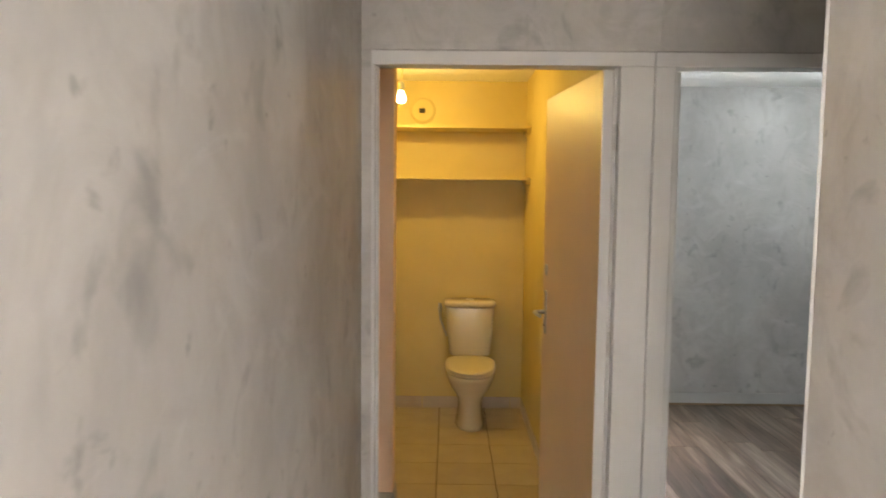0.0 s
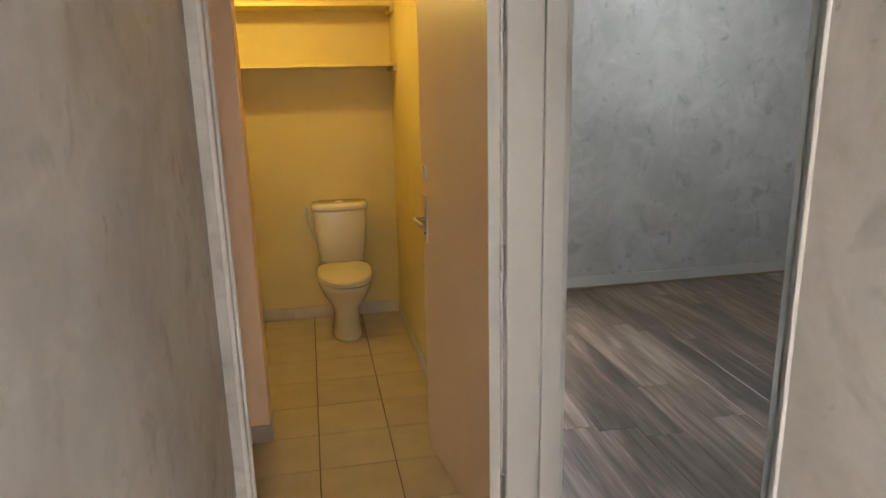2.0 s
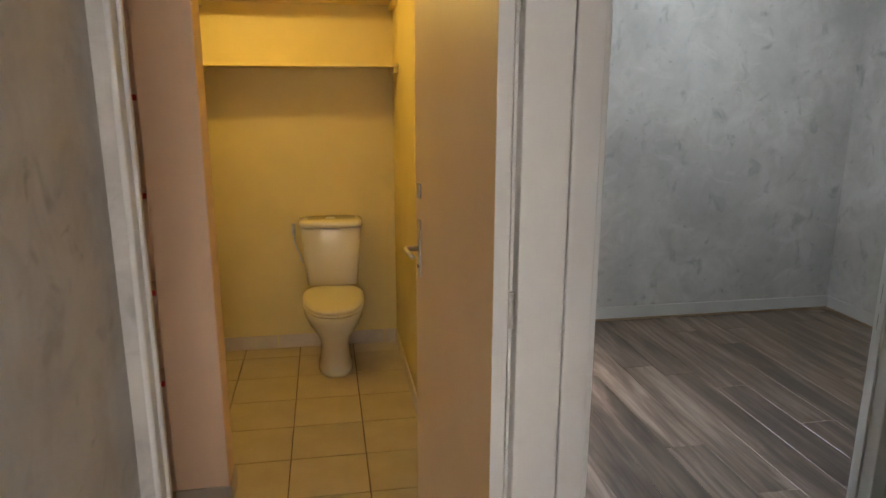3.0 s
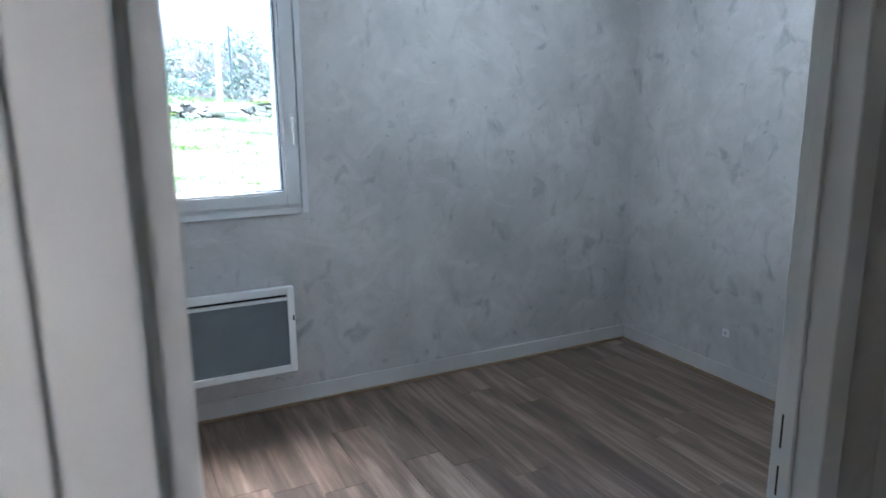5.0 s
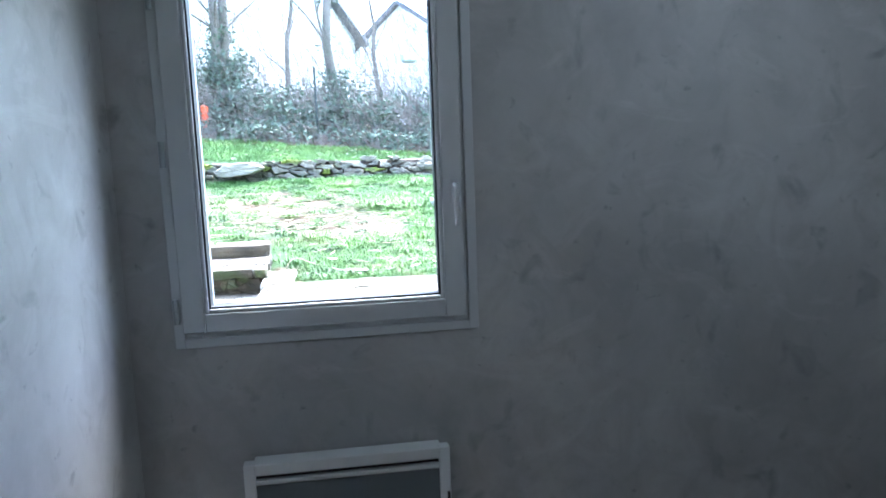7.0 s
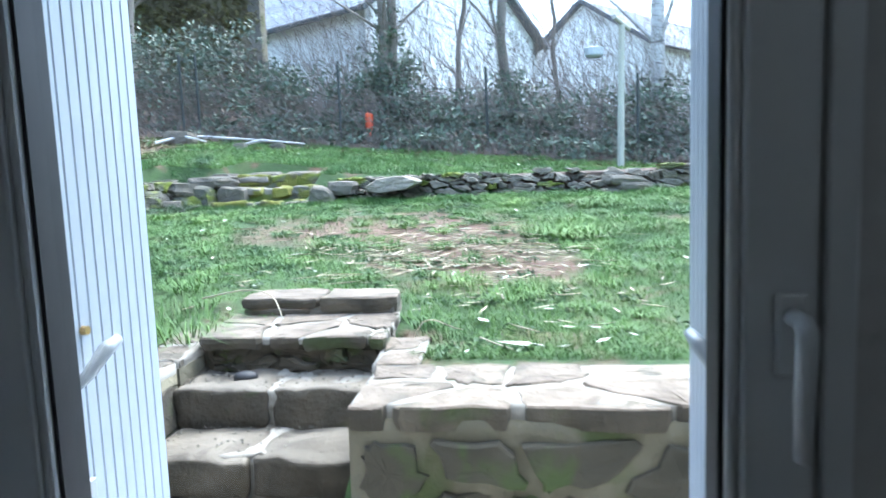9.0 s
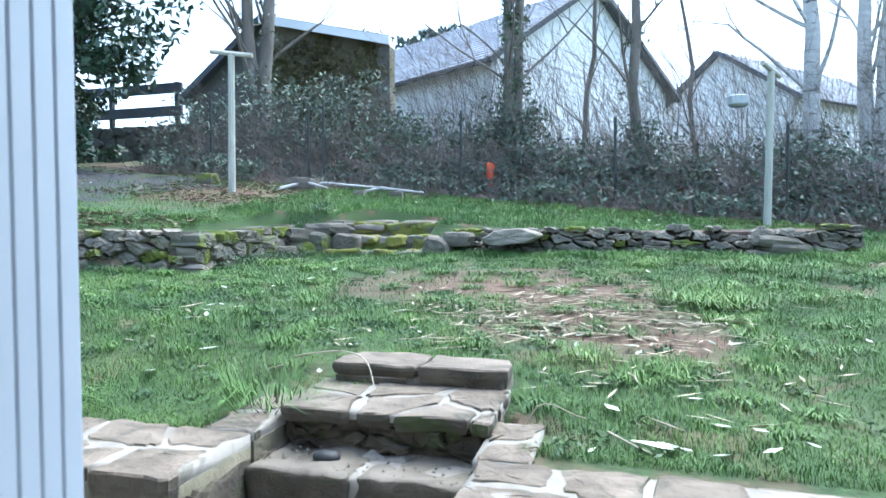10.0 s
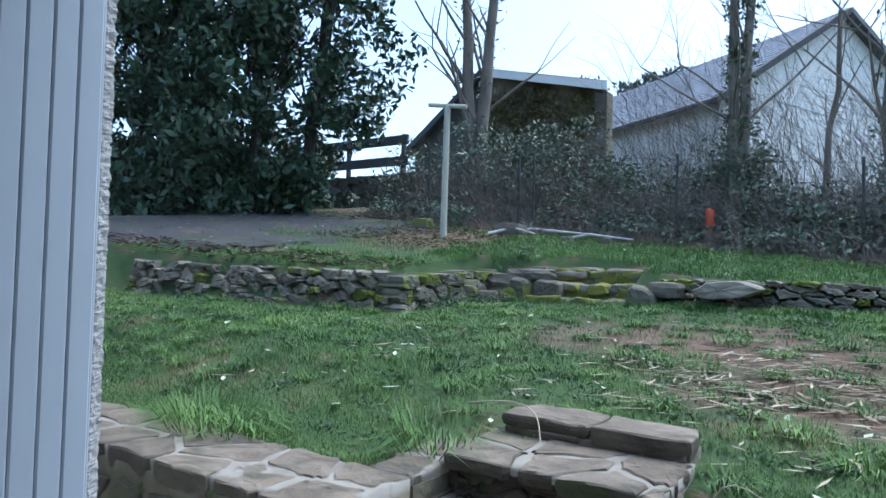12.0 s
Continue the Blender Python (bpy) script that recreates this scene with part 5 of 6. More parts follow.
tree(-0.42, 16.3, 5.6, 0.095, 1, "bare tree with two ivy-clad trunks", BARK, "bare trees", ((-0.05, 0), (0.38, 0.1)), 3, 2600)
tree(1.6, 16.4, 5.4, 0.10, 2, "bare leaning tree with thin branches", BARK, "bare trees", ((-0.1, 0),), 4, 350)
tree(4.15, 16.6, 5.6, 0.14, 3, "bare birch with pale bark", BIRCH, "bare trees", ((-0.15, 0),), 3)
tree(5.05, 17.0, 5.4, 0.13, 4, "bare pale tree with forked trunk", BIRCH, "bare trees", ((0.3, 0), (-0.25, 0.2)), 3)
tree(6.2, 16.6, 5.0, 0.12, 5, "bare grey tree behind the hedge", BARK, "bare trees", ((0.4, 0),), 3)
tree(-5.9, 17.6, 5.6, 0.17, 6, "thick bare tree with a forked trunk and ivy", BARK, "bare trees", ((-0.35, 0), (0.45, 0.1)), 2, 900, 2)
tree(0.7, 17.2, 3.6, 0.06, 8, "thin bare sapling with tangled twigs", BARK, "bare trees", ((0.2, 0),), 4)
tree(2.6, 17.0, 3.4, 0.05, 9, "thin bare sapling with tangled twigs", BARK, "bare trees", ((-0.3, 0),), 4)
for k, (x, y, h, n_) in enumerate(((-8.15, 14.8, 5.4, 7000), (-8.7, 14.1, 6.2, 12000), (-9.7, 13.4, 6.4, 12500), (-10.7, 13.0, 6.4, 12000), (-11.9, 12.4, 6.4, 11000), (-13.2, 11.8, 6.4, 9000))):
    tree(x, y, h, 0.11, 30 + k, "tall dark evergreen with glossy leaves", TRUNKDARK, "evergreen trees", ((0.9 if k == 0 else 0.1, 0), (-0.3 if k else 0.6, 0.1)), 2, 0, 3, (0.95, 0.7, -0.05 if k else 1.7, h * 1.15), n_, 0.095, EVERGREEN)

for k, (x, y, w, h) in enumerate(((-8.35, 14.5, 0.5, 0.85), (-9.2, 13.9, 0.75, 1.3), (-10.2, 13.6, 0.8, 1.5), (-11.2, 13.2, 0.8, 1.6), (-12.3, 12.8, 0.9, 1.7), (-9.6, 16.6, 1.0, 1.6), (-11.4, 16.4, 1.2, 2.2), (-13.4, 15.0, 1.4, 2.6))):
    z = ground_z(x, y)
    sh = thing("laurel_shrub", (x, y, z), "dense dark evergreen shrub under the trees", "shrub", "shrubs under the evergreens")
    rb = random.Random(70 + k)
    bm = bmesh.new()
    for _ in range(9):
        dx, dy = rb.uniform(-w, w) * 0.8, rb.uniform(-0.3, 0.3)
        add_tube(bm, [(x + dx * 0.2, y + dy * 0.2, z - 0.05), (x + dx * 0.6, y + dy, z + h * 0.5), (x + dx, y + dy * 1.4, z + h * rb.uniform(0.7, 1.0))], [0.02, 0.014, 0.006], 5, False)
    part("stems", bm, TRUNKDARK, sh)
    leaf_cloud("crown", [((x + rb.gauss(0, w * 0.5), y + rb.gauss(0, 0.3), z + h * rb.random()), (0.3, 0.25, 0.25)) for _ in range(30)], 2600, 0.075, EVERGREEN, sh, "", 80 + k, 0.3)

# ---- bramble bank and hedge along the fence ----
g = np.random.default_rng(5)
cl = []
for _ in range(620):
    x = g.uniform(-6.8, 8.5)
    y = g.uniform(15.6, 17.6)
    hgt = 0.44 + 0.20 * math.sin(x * 1.3) + 0.85 * min(max((-2.5 - x) / 1.2, 0), 1)
    cl.append(((x, y, ground_z(x, y) + g.uniform(0.1, hgt * 1.25)), (0.38, 0.3, 0.24)))
for _ in range(260):
    x, y = g.uniform(-6.8, 8.5), g.uniform(15.2, 15.9)
    cl.append(((x, y, ground_z(x, y) + g.uniform(0.02, 0.35)), (0.35, 0.2, 0.14)))
for cx_, cy_, w_, h_ in ((-2.0, 16.0, 0.7, 1.35), (-3.4, 16.3, 0.8, 2.1), (-0.9, 16.2, 0.5, 1.25), (0.6, 16.1, 0.7, 1.05), (2.2, 16.0, 0.8, 1.1), (3.6, 16.1, 0.8, 1.2), (5.2, 16.0, 0.9, 1.3), (-4.6, 16.4, 0.8, 2.0), (-0.4, 16.2, 0.3, 1.7), (-0.1, 16.2, 0.3, 1.6), (1.6, 16.3, 0.3, 1.4), (4.15, 16.5, 0.35, 1.5)):
    for _ in range(34):
        x, y = cx_ + g.normal(0, w_ * 0.5), cy_ + g.normal(0, 0.25)
        cl.append(((x, y, ground_z(x, y) + h_ * g.uniform(0.3, 0.9)), (0.24, 0.2, 0.20)))
leaf_cloud("hedge_leaves", cl, 36000, 0.046, HEDGELEAF, None, "dark bramble and ivy leaves of the hedge", 6, 0.2, "hedge")
tw_v, tw_f = [], []
for _ in range(6500):
    x, y = g.uniform(-7, 9), g.uniform(15.7, 18)
    z = ground_z(x, y)
    hgt = g.uniform(0.3, 1.0) * (1.9 if g.random() < 0.16 else 1)
    p0 = np.array([x, y, z + g.uniform(0, 0.7)])
    way = np.array([g.normal(0, 0.7), g.normal(0, 0.4), g.uniform(0.0, 1.0)])
    way = way / np.linalg.norm(way) * hgt
    sag = np.array([0, 0, -0.25 * hgt * g.random()])
    p1, p2 = p0 + way * 0.55 + np.array([0, 0, 0.1]), p0 + way + sag
    w = g.uniform(0.002, 0.0065)
    o = np.array([w, 0, w * 0.5])
    k = len(tw_v)
    tw_v += [p0 - o, p0 + o, p1 - o, p1 + o, p2]
    tw_f += [(k, k + 1, k + 3, k + 2), (k + 2, k + 3, k + 4)]
for _ in range(2600):
    x, y = g.uniform(-7, 9), g.uniform(15.15, 16.2)
    p0 = np.array([x, y, ground_z(x, y) - 0.02])
    way = np.array([g.normal(0, 0.5), g.normal(-0.1, 0.3), g.uniform(0.15, 0.9)]) * g.uniform(0.25, 0.8)
    w = g.uniform(0.002, 0.006)
    o = np.array([w, 0, w * 0.5])
    p1, p2 = p0 + way * 0.55 + np.array([0, 0, 0.07]), p0 + way + np.array([g.normal(0, 0.1), 0, -0.1])
    k = len(tw_v)
    tw_v += [p0 - o, p0 + o, p1 - o, p1 + o, p2]
    tw_f += [(k, k + 1, k + 3, k + 2), (k + 2, k + 3, k + 4)]
for _ in range(2400):
    x, y = g.uniform(-2.2, 8.0), g.uniform(15.8, 18)
    p0 = np.array([x, y, ground_z(x, y) + g.uniform(0.3, 2.4)])
    ln_ = g.uniform(0.4, 1.7)
    way = np.array([g.normal(0, 0.8), g.normal(0, 0.3), g.uniform(0.1, 1.2)])
    way = way / np.linalg.norm(way) * ln_
    mid_ = np.array([g.normal(0, 0.08), 0, g.uniform(0, 0.15)]) * ln_
    w = g.uniform(0.0015, 0.0045)
    o = np.array([w, 0, w * 0.5])
    p1, p2 = p0 + way * 0.5 + mid_, p0 + way
    k = len(tw_v)
    tw_v += [p0 - o, p0 + o, p1 - o * 0.7, p1 + o * 0.7, p2]
    tw_f += [(k, k + 1, k + 3, k + 2), (k + 2, k + 3, k + 4)]
for _ in range(5000):
    x, y = g.uniform(-7, 9), g.uniform(15.25, 17.2)
    z = ground_z(x, y)
    p0 = np.array([x, y, z + g.uniform(0.0, 0.85 if x > -2.5 else 1.6)])
    ln_ = g.uniform(0.15, 0.6)
    way = np.array([g.normal(0, 0.9), g.normal(0, 0.4), g.normal(0.1, 0.6)])
    way = way / np.linalg.norm(way) * ln_
    w = g.uniform(0.0015, 0.0045)
    o = np.array([w * 0.7, 0, w])
    p1, p2 = p0 + way * 0.5 + np.array([0, 0, g.uniform(-0.06, 0.08)]), p0 + way
    k = len(tw_v)
    tw_v += [p0 - o, p0 + o, p1 - o * 0.7, p1 + o * 0.7, p2]
    tw_f += [(k, k + 1, k + 3, k + 2), (k + 2, k + 3, k + 4)]
for _ in range(680):
    # arching shrub shoots that fork near their tips
    x, y = g.uniform(-2.4, 7.5), g.uniform(15.9, 17.6)
    p = np.array([x, y, ground_z(x, y) + 0.3])
    d = np.array([g.normal(0, 0.35), g.normal(0, 0.2), 1.0])
    stack = [(p, d, g.uniform(1.0, 2.2), g.uniform(0.003, 0.006), 3)]
    while stack:
        p, d, ln_, w, lev = stack.pop()
        for i_ in range(3):
            d = d / np.linalg.norm(d) + np.array([g.normal(0, 0.22), g.normal(0, 0.15), g.normal(-0.02, 0.12)])
            q2 = p + d / np.linalg.norm(d) * ln_ / 3
            o, o2 = np.array([w, 0, w * 0.4]), np.array([w, 0, w * 0.4]) * 0.8
            k = len(tw_v)
            tw_v += [p - o, p + o, q2 + o2, q2 - o2]
            tw_f += [(k, k + 1, k + 2, k + 3)]
            p, w = q2, w * 0.8
            if lev and g.random() < 0.75:
                stack.append((p, d + np.array([g.normal(0, 0.9), g.normal(0, 0.4), g.normal(0.1, 0.4)]), ln_ * g.uniform(0.4, 0.7), w * 0.7, lev - 1))
from_arrays("bramble_twigs", [tuple(map(float, v_)) for v_ in tw_v], tw_f, TWIG, "tangle of brown bramble twigs in the hedge", "brambles")
# heaped leaf litter under the hedge
bv, bf = [], []
bx = [-14 + 0.25 * k for k in range(96)]
by = [15.2 + 0.2 * k for k in range(16)]
for y in by:
    for x in bx:
        t = math.sin(math.pi * min(max((y - 15.2) / 3.0, 0), 1)) * min(max((x + 8.0) / 1.5, 0), 1)
        bv.append((x, y, ground_z(x, y) - 0.03 + t * (0.30 + 0.25 * noise.noise(Vector((x * 0.8, y * 0.8, 2)))) + 0.07 * noise.noise(Vector((x * 3.5, y * 3.5, 7)))))
for j in range(len(by) - 1):
    for i in range(len(bx) - 1):
        k = j * len(bx) + i
        bf.append((k, k + 1, k + 1 + len(bx), k + len(bx)))
from_arrays("leaf_litter_bank", bv, bf, LITTER, "brown bank of leaf litter under the hedge", "bank")

# fence posts and wires
fence = thing("wire_fence", (0, 15.5, 2.0), "dark wire fence with thin steel posts", "fence")
fx = [-5.6, -3.7, -3.42, -1.05, 1.3, 3.6, 5.9]
for x in fx:
    z = ground_z(x, 15.6)
    part("fence_post", tube([(x, 15.6, z - 0.1), (x, 15.6, z + 1.35)], 0.022, 6), DARKSTEEL, fence)
for k in range(5):
    part("wire", tube([(x, 15.6, ground_z(x, 15.6) + 0.15 + k * 0.28) for x in (-5.6, -3.7, -1.05, 1.3, 3.6, 5.9)], 0.004, 4), DARKSTEEL, fence)

stake = thing("wooden_stake", (4.83, 14.6, ground_z(4.83, 14.6)), "rough greenish wooden stake by the fence", "stake")
part("pole", tube([(4.83, 14.6, ground_z(4.83, 14.6) - 0.1), (4.84, 14.6, ground_z(4.83, 14.6) + 0.6), (4.86, 14.6, ground_z(4.83, 14.6) + 1.0)], [0.05, 0.047, 0.042], 8), BARK, stake)
# orange marker
oz = ground_z(-0.62, 15.75) + 0.12
om = thing("marker_post", (-0.62, 15.75, oz), "short orange plastic marker with a white foot", "marker")
part("body", tube([(-0.62, 15.75, oz + 0.16), (-0.62, 15.75, oz + 0.2), (-0.61, 15.75, oz + 0.42), (-0.60, 15.75, oz + 0.44)], [0.05, 0.06, 0.065, 0.04], 10), ORANGE, om)
part("neck", tube([(-0.62, 15.75, oz + 0.05), (-0.62, 15.75, oz + 0.17)], 0.03, 8), ORANGE, om)
part("foot", tube([(-0.62, 15.75, oz - 0.05), (-0.62, 15.75, oz + 0.06)], [0.075, 0.06], 10), WHITEMORTAR, om, "white foot")
# hanging bird feeder
fb = thing("bird_feeder", (2.9, 14.95, 3.3), "grey hanging bird feeder dish", "bird feeder")
part("hook", tube([(3.0, 14.9, 3.5), (2.9, 14.9, 3.47), (2.82, 14.9, 3.36)], 0.012, 6), POSTWOOD, fb)
part("dish", loft([oval(2.88, 14.9, z, rx, rx, 14) for z, rx in ((3.17, 0.10), (3.2, 0.13), (3.3, 0.14), (3.31, 0.12))]), GREYMETAL, fb)

# ---- buildings beyond ----
def wall_poly(points, thickness):
    """An upright slab: a polygon in a vertical plane, given thickness along its back."""
    bm = bmesh.new()
    ps = [Vector(p) for p in points]
    nrm = (ps[1] - ps[0]).cross(ps[2] - ps[0]).normalized() * thickness
    a = [bm.verts.new(p) for p in ps]
    b = [bm.verts.new(p + nrm) for p in ps]
    bm.faces.new(a)
    bm.faces.new(b[::-1])
    n_ = len(ps)
    for k in range(n_):
        bm.faces.new((a[k], b[k], b[(k + 1) % n_], a[(k + 1) % n_]))
    return bm


def roof_courses(house, a, b, c, d, rows_, material=ROOFTILE):
    """Roof plane from the eave a-b to the ridge d-c, as overlapping tile courses."""
    A, B, C, D = Vector(a), Vector(b), Vector(c), Vector(d)
    up = (B - A).cross(D - A).normalized()
    if up.z < 0:
        up = -up
    rf = part("roof", wall_poly([A, B, C, D], -0.05 if (B - A).cross(C - A).z > 0 else 0.05), ROOFEDGE, house)
    for k in range(rows_):
        f0, f1 = k / rows_, min((k + 1.25) / rows_, 1.0)
        p0, p1, p2, p3 = A.lerp(D, f0), B.lerp(C, f0), B.lerp(C, f1), A.lerp(D, f1)
        bm = bmesh.new()
        q = [p0 + up * 0.09, p1 + up * 0.09, p2 + up * 0.055, p3 + up * 0.055]
        lo = [p - up * 0.045 for p in q]
        va, vb = [bm.verts.new(p) for p in q], [bm.verts.new(p) for p in lo]
        bm.faces.new(va)
        bm.faces.new(vb[::-1])
        for i in range(4):
            bm.faces.new((va[i], vb[i], vb[(i + 1) % 4], va[(i + 1) % 4]))
        part("tile_course", bm, material, rf)
    return rf


def gable_house(name, L, R, base, eave, rise, depth, label, rows_):
    L, R = Vector((*L, 0)), Vector((*R, 0))
    w = (R - L)
    u = w.normalized()
    back = Vector((-u.y, u.x, 0)) * depth
    mid = (L + R) / 2
    zb, ze, zp = Vector((0, 0, base)), Vector((0, 0, eave)), Vector((0, 0, eave + rise))
    h = thing(name, (mid.x, mid.y, base), label, "house", "houses beyond the hedge")
    part("gable_wall", wall_poly([L + zb, R + zb, R + ze, mid + zp, L + ze], -0.25), RENDERWHITE, h)
    part("side_wall", wall_poly([L + zb, L + ze, L + back + ze, L + back + zb], -0.25), RENDERWHITE, h)
    part("side_wall", wall_poly([R + zb, R + back + zb, R + back + ze, R + ze], -0.25), RENDERWHITE, h)
    part("gable_wall", wall_poly([L + back + zb, L + back + ze, mid + back + zp, R + back + ze, R + back + zb], -0.25), RENDERWHITE, h)
    o = u * 0.45
    drop = Vector((0, 0, -0.45 * rise / (w.length / 2)))
    f = -back.normalized() * 0.3
    roof_courses(h, L + ze - o + drop + f, L + back + ze - o + drop, mid + back + zp, mid + zp + f, rows_)
    roof_courses(h, R + ze + o + drop + f, R + back + ze + o + drop, mid + back + zp, mid + zp + f, rows_)
    for s0, s1 in ((L + ze - o + drop, mid + zp), (R + ze + o + drop, mid + zp)):
        part("verge", tube([s0 + f * 1.05 + Vector((0, 0, 0.0)), s1 + f * 1.05], 0.13, 4), ROOFEDGE, h, "dark roof verge")
    gut = L + ze - o + drop
    part("gutter", tube([gut + f, gut + back], 0.09, 6), ROOFEDGE, h, "dark gutter")
    return h


house1 = gable_house("house", (-2.78, 25.6), (2.45, 33.7), 2.5, 6.85, 3.12, 14, "white rendered house with a grey tiled gable roof", 22)
gable_house("house", (2.29, 40.15), (7.45, 35.85), 2.5, 7.0, 2.25, 10.8, "pale rendered house with a dark gable roof behind trees", 16)

barn = thing("stone_barn", (-8.0, 22.0, 2.5), "old stone barn overgrown with brown creeper", "barn")
part("front_wall", wall_poly([(-8.4, 22, 2.4), (-4.7, 22, 2.4), (-4.7, 22, 6.35), (-8.4, 22, 7.25)], -0.4), CREEPER, barn)
part("gable_wall", wall_poly([(-11.1, 22.3, 2.4), (-8.4, 22.01, 2.4), (-8.4, 22.01, 7.3), (-11.1, 22.3, 5.4)], -0.4), BARNSTONE, barn)
part("back_wall", wall_poly([(-11.1, 25.2, 2.4), (-11.1, 25.2, 5.4), (-8.4, 25.2, 7.2), (-6.1, 25.2, 6.3), (-6.1, 25.2, 2.4)], -0.3), BARNSTONE, barn)
part("end_wall", wall_poly([(-4.7, 22, 2.4), (-6.1, 25.2, 2.4), (-6.1, 25.2, 6.3), (-4.7, 22, 6.3)], -0.3), BARNSTONE, barn)
part("end_wall", wall_poly([(-11.1, 25.2, 2.4), (-11.1, 22.3, 2.4), (-11.1, 22.3, 5.4), (-11.1, 25.2, 5.4)], -0.3), BARNSTONE, barn)
part("roof", wall_poly([(-11.35, 22.0, 5.35), (-8.4, 21.75, 7.45), (-8.4, 25.4, 7.45), (-11.35, 25.4, 5.35)], -0.16), ROOFEDGE, barn, "dark sloping roof")
part("roof", wall_poly([(-8.4, 21.75, 7.45), (-4.6, 21.75, 6.55), (-6.0, 25.4, 6.55), (-8.4, 25.4, 7.45)], -0.16), ROOFEDGE, barn, "dark sloping roof")
part("fascia", wall_poly([(-8.4, 21.74, 7.2), (-4.6, 21.74, 6.3), (-4.6, 21.74, 6.52), (-8.4, 21.74, 7.42)], 0.05), RENDERWHITE, barn, "white fascia board")
cl = [((g.uniform(-8.3, -4.8), 21.9, g.uniform(3.2, 6.6)), (0.35, 0.12, 0.3)) for _ in range(160)]
leaf_cloud("creeper", cl, 5000, 0.07, surface("creeper_leaf", (0.06, 0.05, 0.02), (0.13, 0.115, 0.04), 2, 0.8, 0.0, vary=0.4, island=True), barn, "brown and olive creeper leaves", 14)

# far rail fence on a low wall
rf_ = thing("rail_fence", (-10.5, 19.0, 3.0), "dark rail fence on a low stone wall", "fence")
part("low_wall", box(-13.5, 19.0, 2.4, -8.4, 19.3, 4.08, 0.03), BARNSTONE, rf_)
rl = random.Random(23)
for poly in cells(-13.4, -8.45, 2.6, 4.1, 15, 6, 23, 0.45):
    part("stone", face_stone(worn(poly, 0.02, rl, 0.02, 0.12), 18.995, rl.uniform(0.03, 0.12), 0.1, rl, bulge=1.2, blunt=True), BARNSTONE, rf_)
for z in (4.28, 4.82):
    part("rail", box(-13.5, 18.9, z, -8.75, 18.97, z + 0.24, 0.01), RAILDARK, rf_)
for x in (-12.6, -10.9, -9.0):
    part("rail_post", box(x, 18.97, 3.6, x + 0.1, 19.07, 5.1, 0.01), RAILDARK, rf_)
# cedar top behind the roofs
cz = [((-8.5 + g.uniform(-2.6, 2.6), 41.0 + g.uniform(-1, 1), 11.2 + g.uniform(-1.2, 0.9)), (1.0, 0.8, 0.25)) for _ in range(26)]
ced = thing("cedar", (-8.5, 41, 3.0), "distant dark cedar with flat branches", "tree")
part("trunk", tube([(-8.5, 41, 2.5), (-8.4, 41, 11.8)], [0.4, 0.1], 8), BARK, ced)
leaf_cloud("crown", cz, 2600, 0.16, CEDAR, ced, "", 15)
# logs and stones lying on the terrace edge
for k, (x, y, ln, a) in enumerate(((-2.9, 14.6, 0.9, 0.25), (-2.0, 14.7, 0.7, -0.35), (-3.1, 14.3, 0.5, 0.9))):
    z = ground_z(x, y)
    lg = thing("log", (x, y, z), "grey fallen branch lying in the grass", "log", "fallen branches")
    part("wood", tube([(x - ln * math.cos(a), y - ln * math.sin(a) * 0.4, z + 0.05), (x - 0.1 * ln, y + 0.12, z + 0.15), (x + 0.45 * ln, y - 0.05, z + 0.10), (x + ln * math.cos(a), y + ln * math.sin(a) * 0.4, z + 0.06)], [0.024, 0.022, 0.017, 0.010], 7), BIRCH, lg)
for k, (x, y, s) in enumerate(((-1.75, 14.6, 0.16), (-2.25, 14.4, 0.14), (-3.2, 14.5, 0.32), (-4.9, 14.5, 0.25), (-1.95, 14.3, 0.1))):
    st = tagged(new("loose_stone", (STONES + MOSSY)[3 + k * 2]), "loose pale stone lying on the terrace", "stone", "loose terrace stones")
    st.location, st.scale = (x, y, ground_z(x, y) + s * 0.3), (s * 1.3, s, s * 0.8)

# ---- grass, straw, leaves ----
wd_c = []
for _ in range(420):
    x, y = g.uniform(-4.5, 5.0), g.uniform(7.6, 11.9)
    if y < wall_line(x) - 0.1 and not (SX_L - 0.2 < x < SX_R + 0.15 and y < 8.3) and not (x > SX_R and y < 7.6):
        wd_c.append(((x, y, ground_z(x, y) + 0.018), (g.uniform(0.05, 0.16), g.uniform(0.05, 0.16), 0.016)))
for _ in range(70):
    x, y = g.uniform(-2.05, -1.78), g.uniform(10.6, 12.6)
    wd_c.append(((x, y, ground_z(x, y) + 0.05), (0.12, 0.12, 0.07)))
for _ in range(60):
    x = g.uniform(-5.2, 3.6)
    y = wall_line(x) - g.uniform(-0.02, 0.12)
    wd_c.append(((x, y, lawn_z(x, y) + 0.03), (0.10, 0.06, 0.05)))
leaf_cloud("lawn_weeds", wd_c, 19000, 0.014, surface("weed_leaf", (0.04, 0.085, 0.03), (0.10, 0.16, 0.07), 3, 0.6, 0.0, vary=0.4, island=True), None, "low broad-leaved weeds in the lawn", 41, 0.0, "weeds")
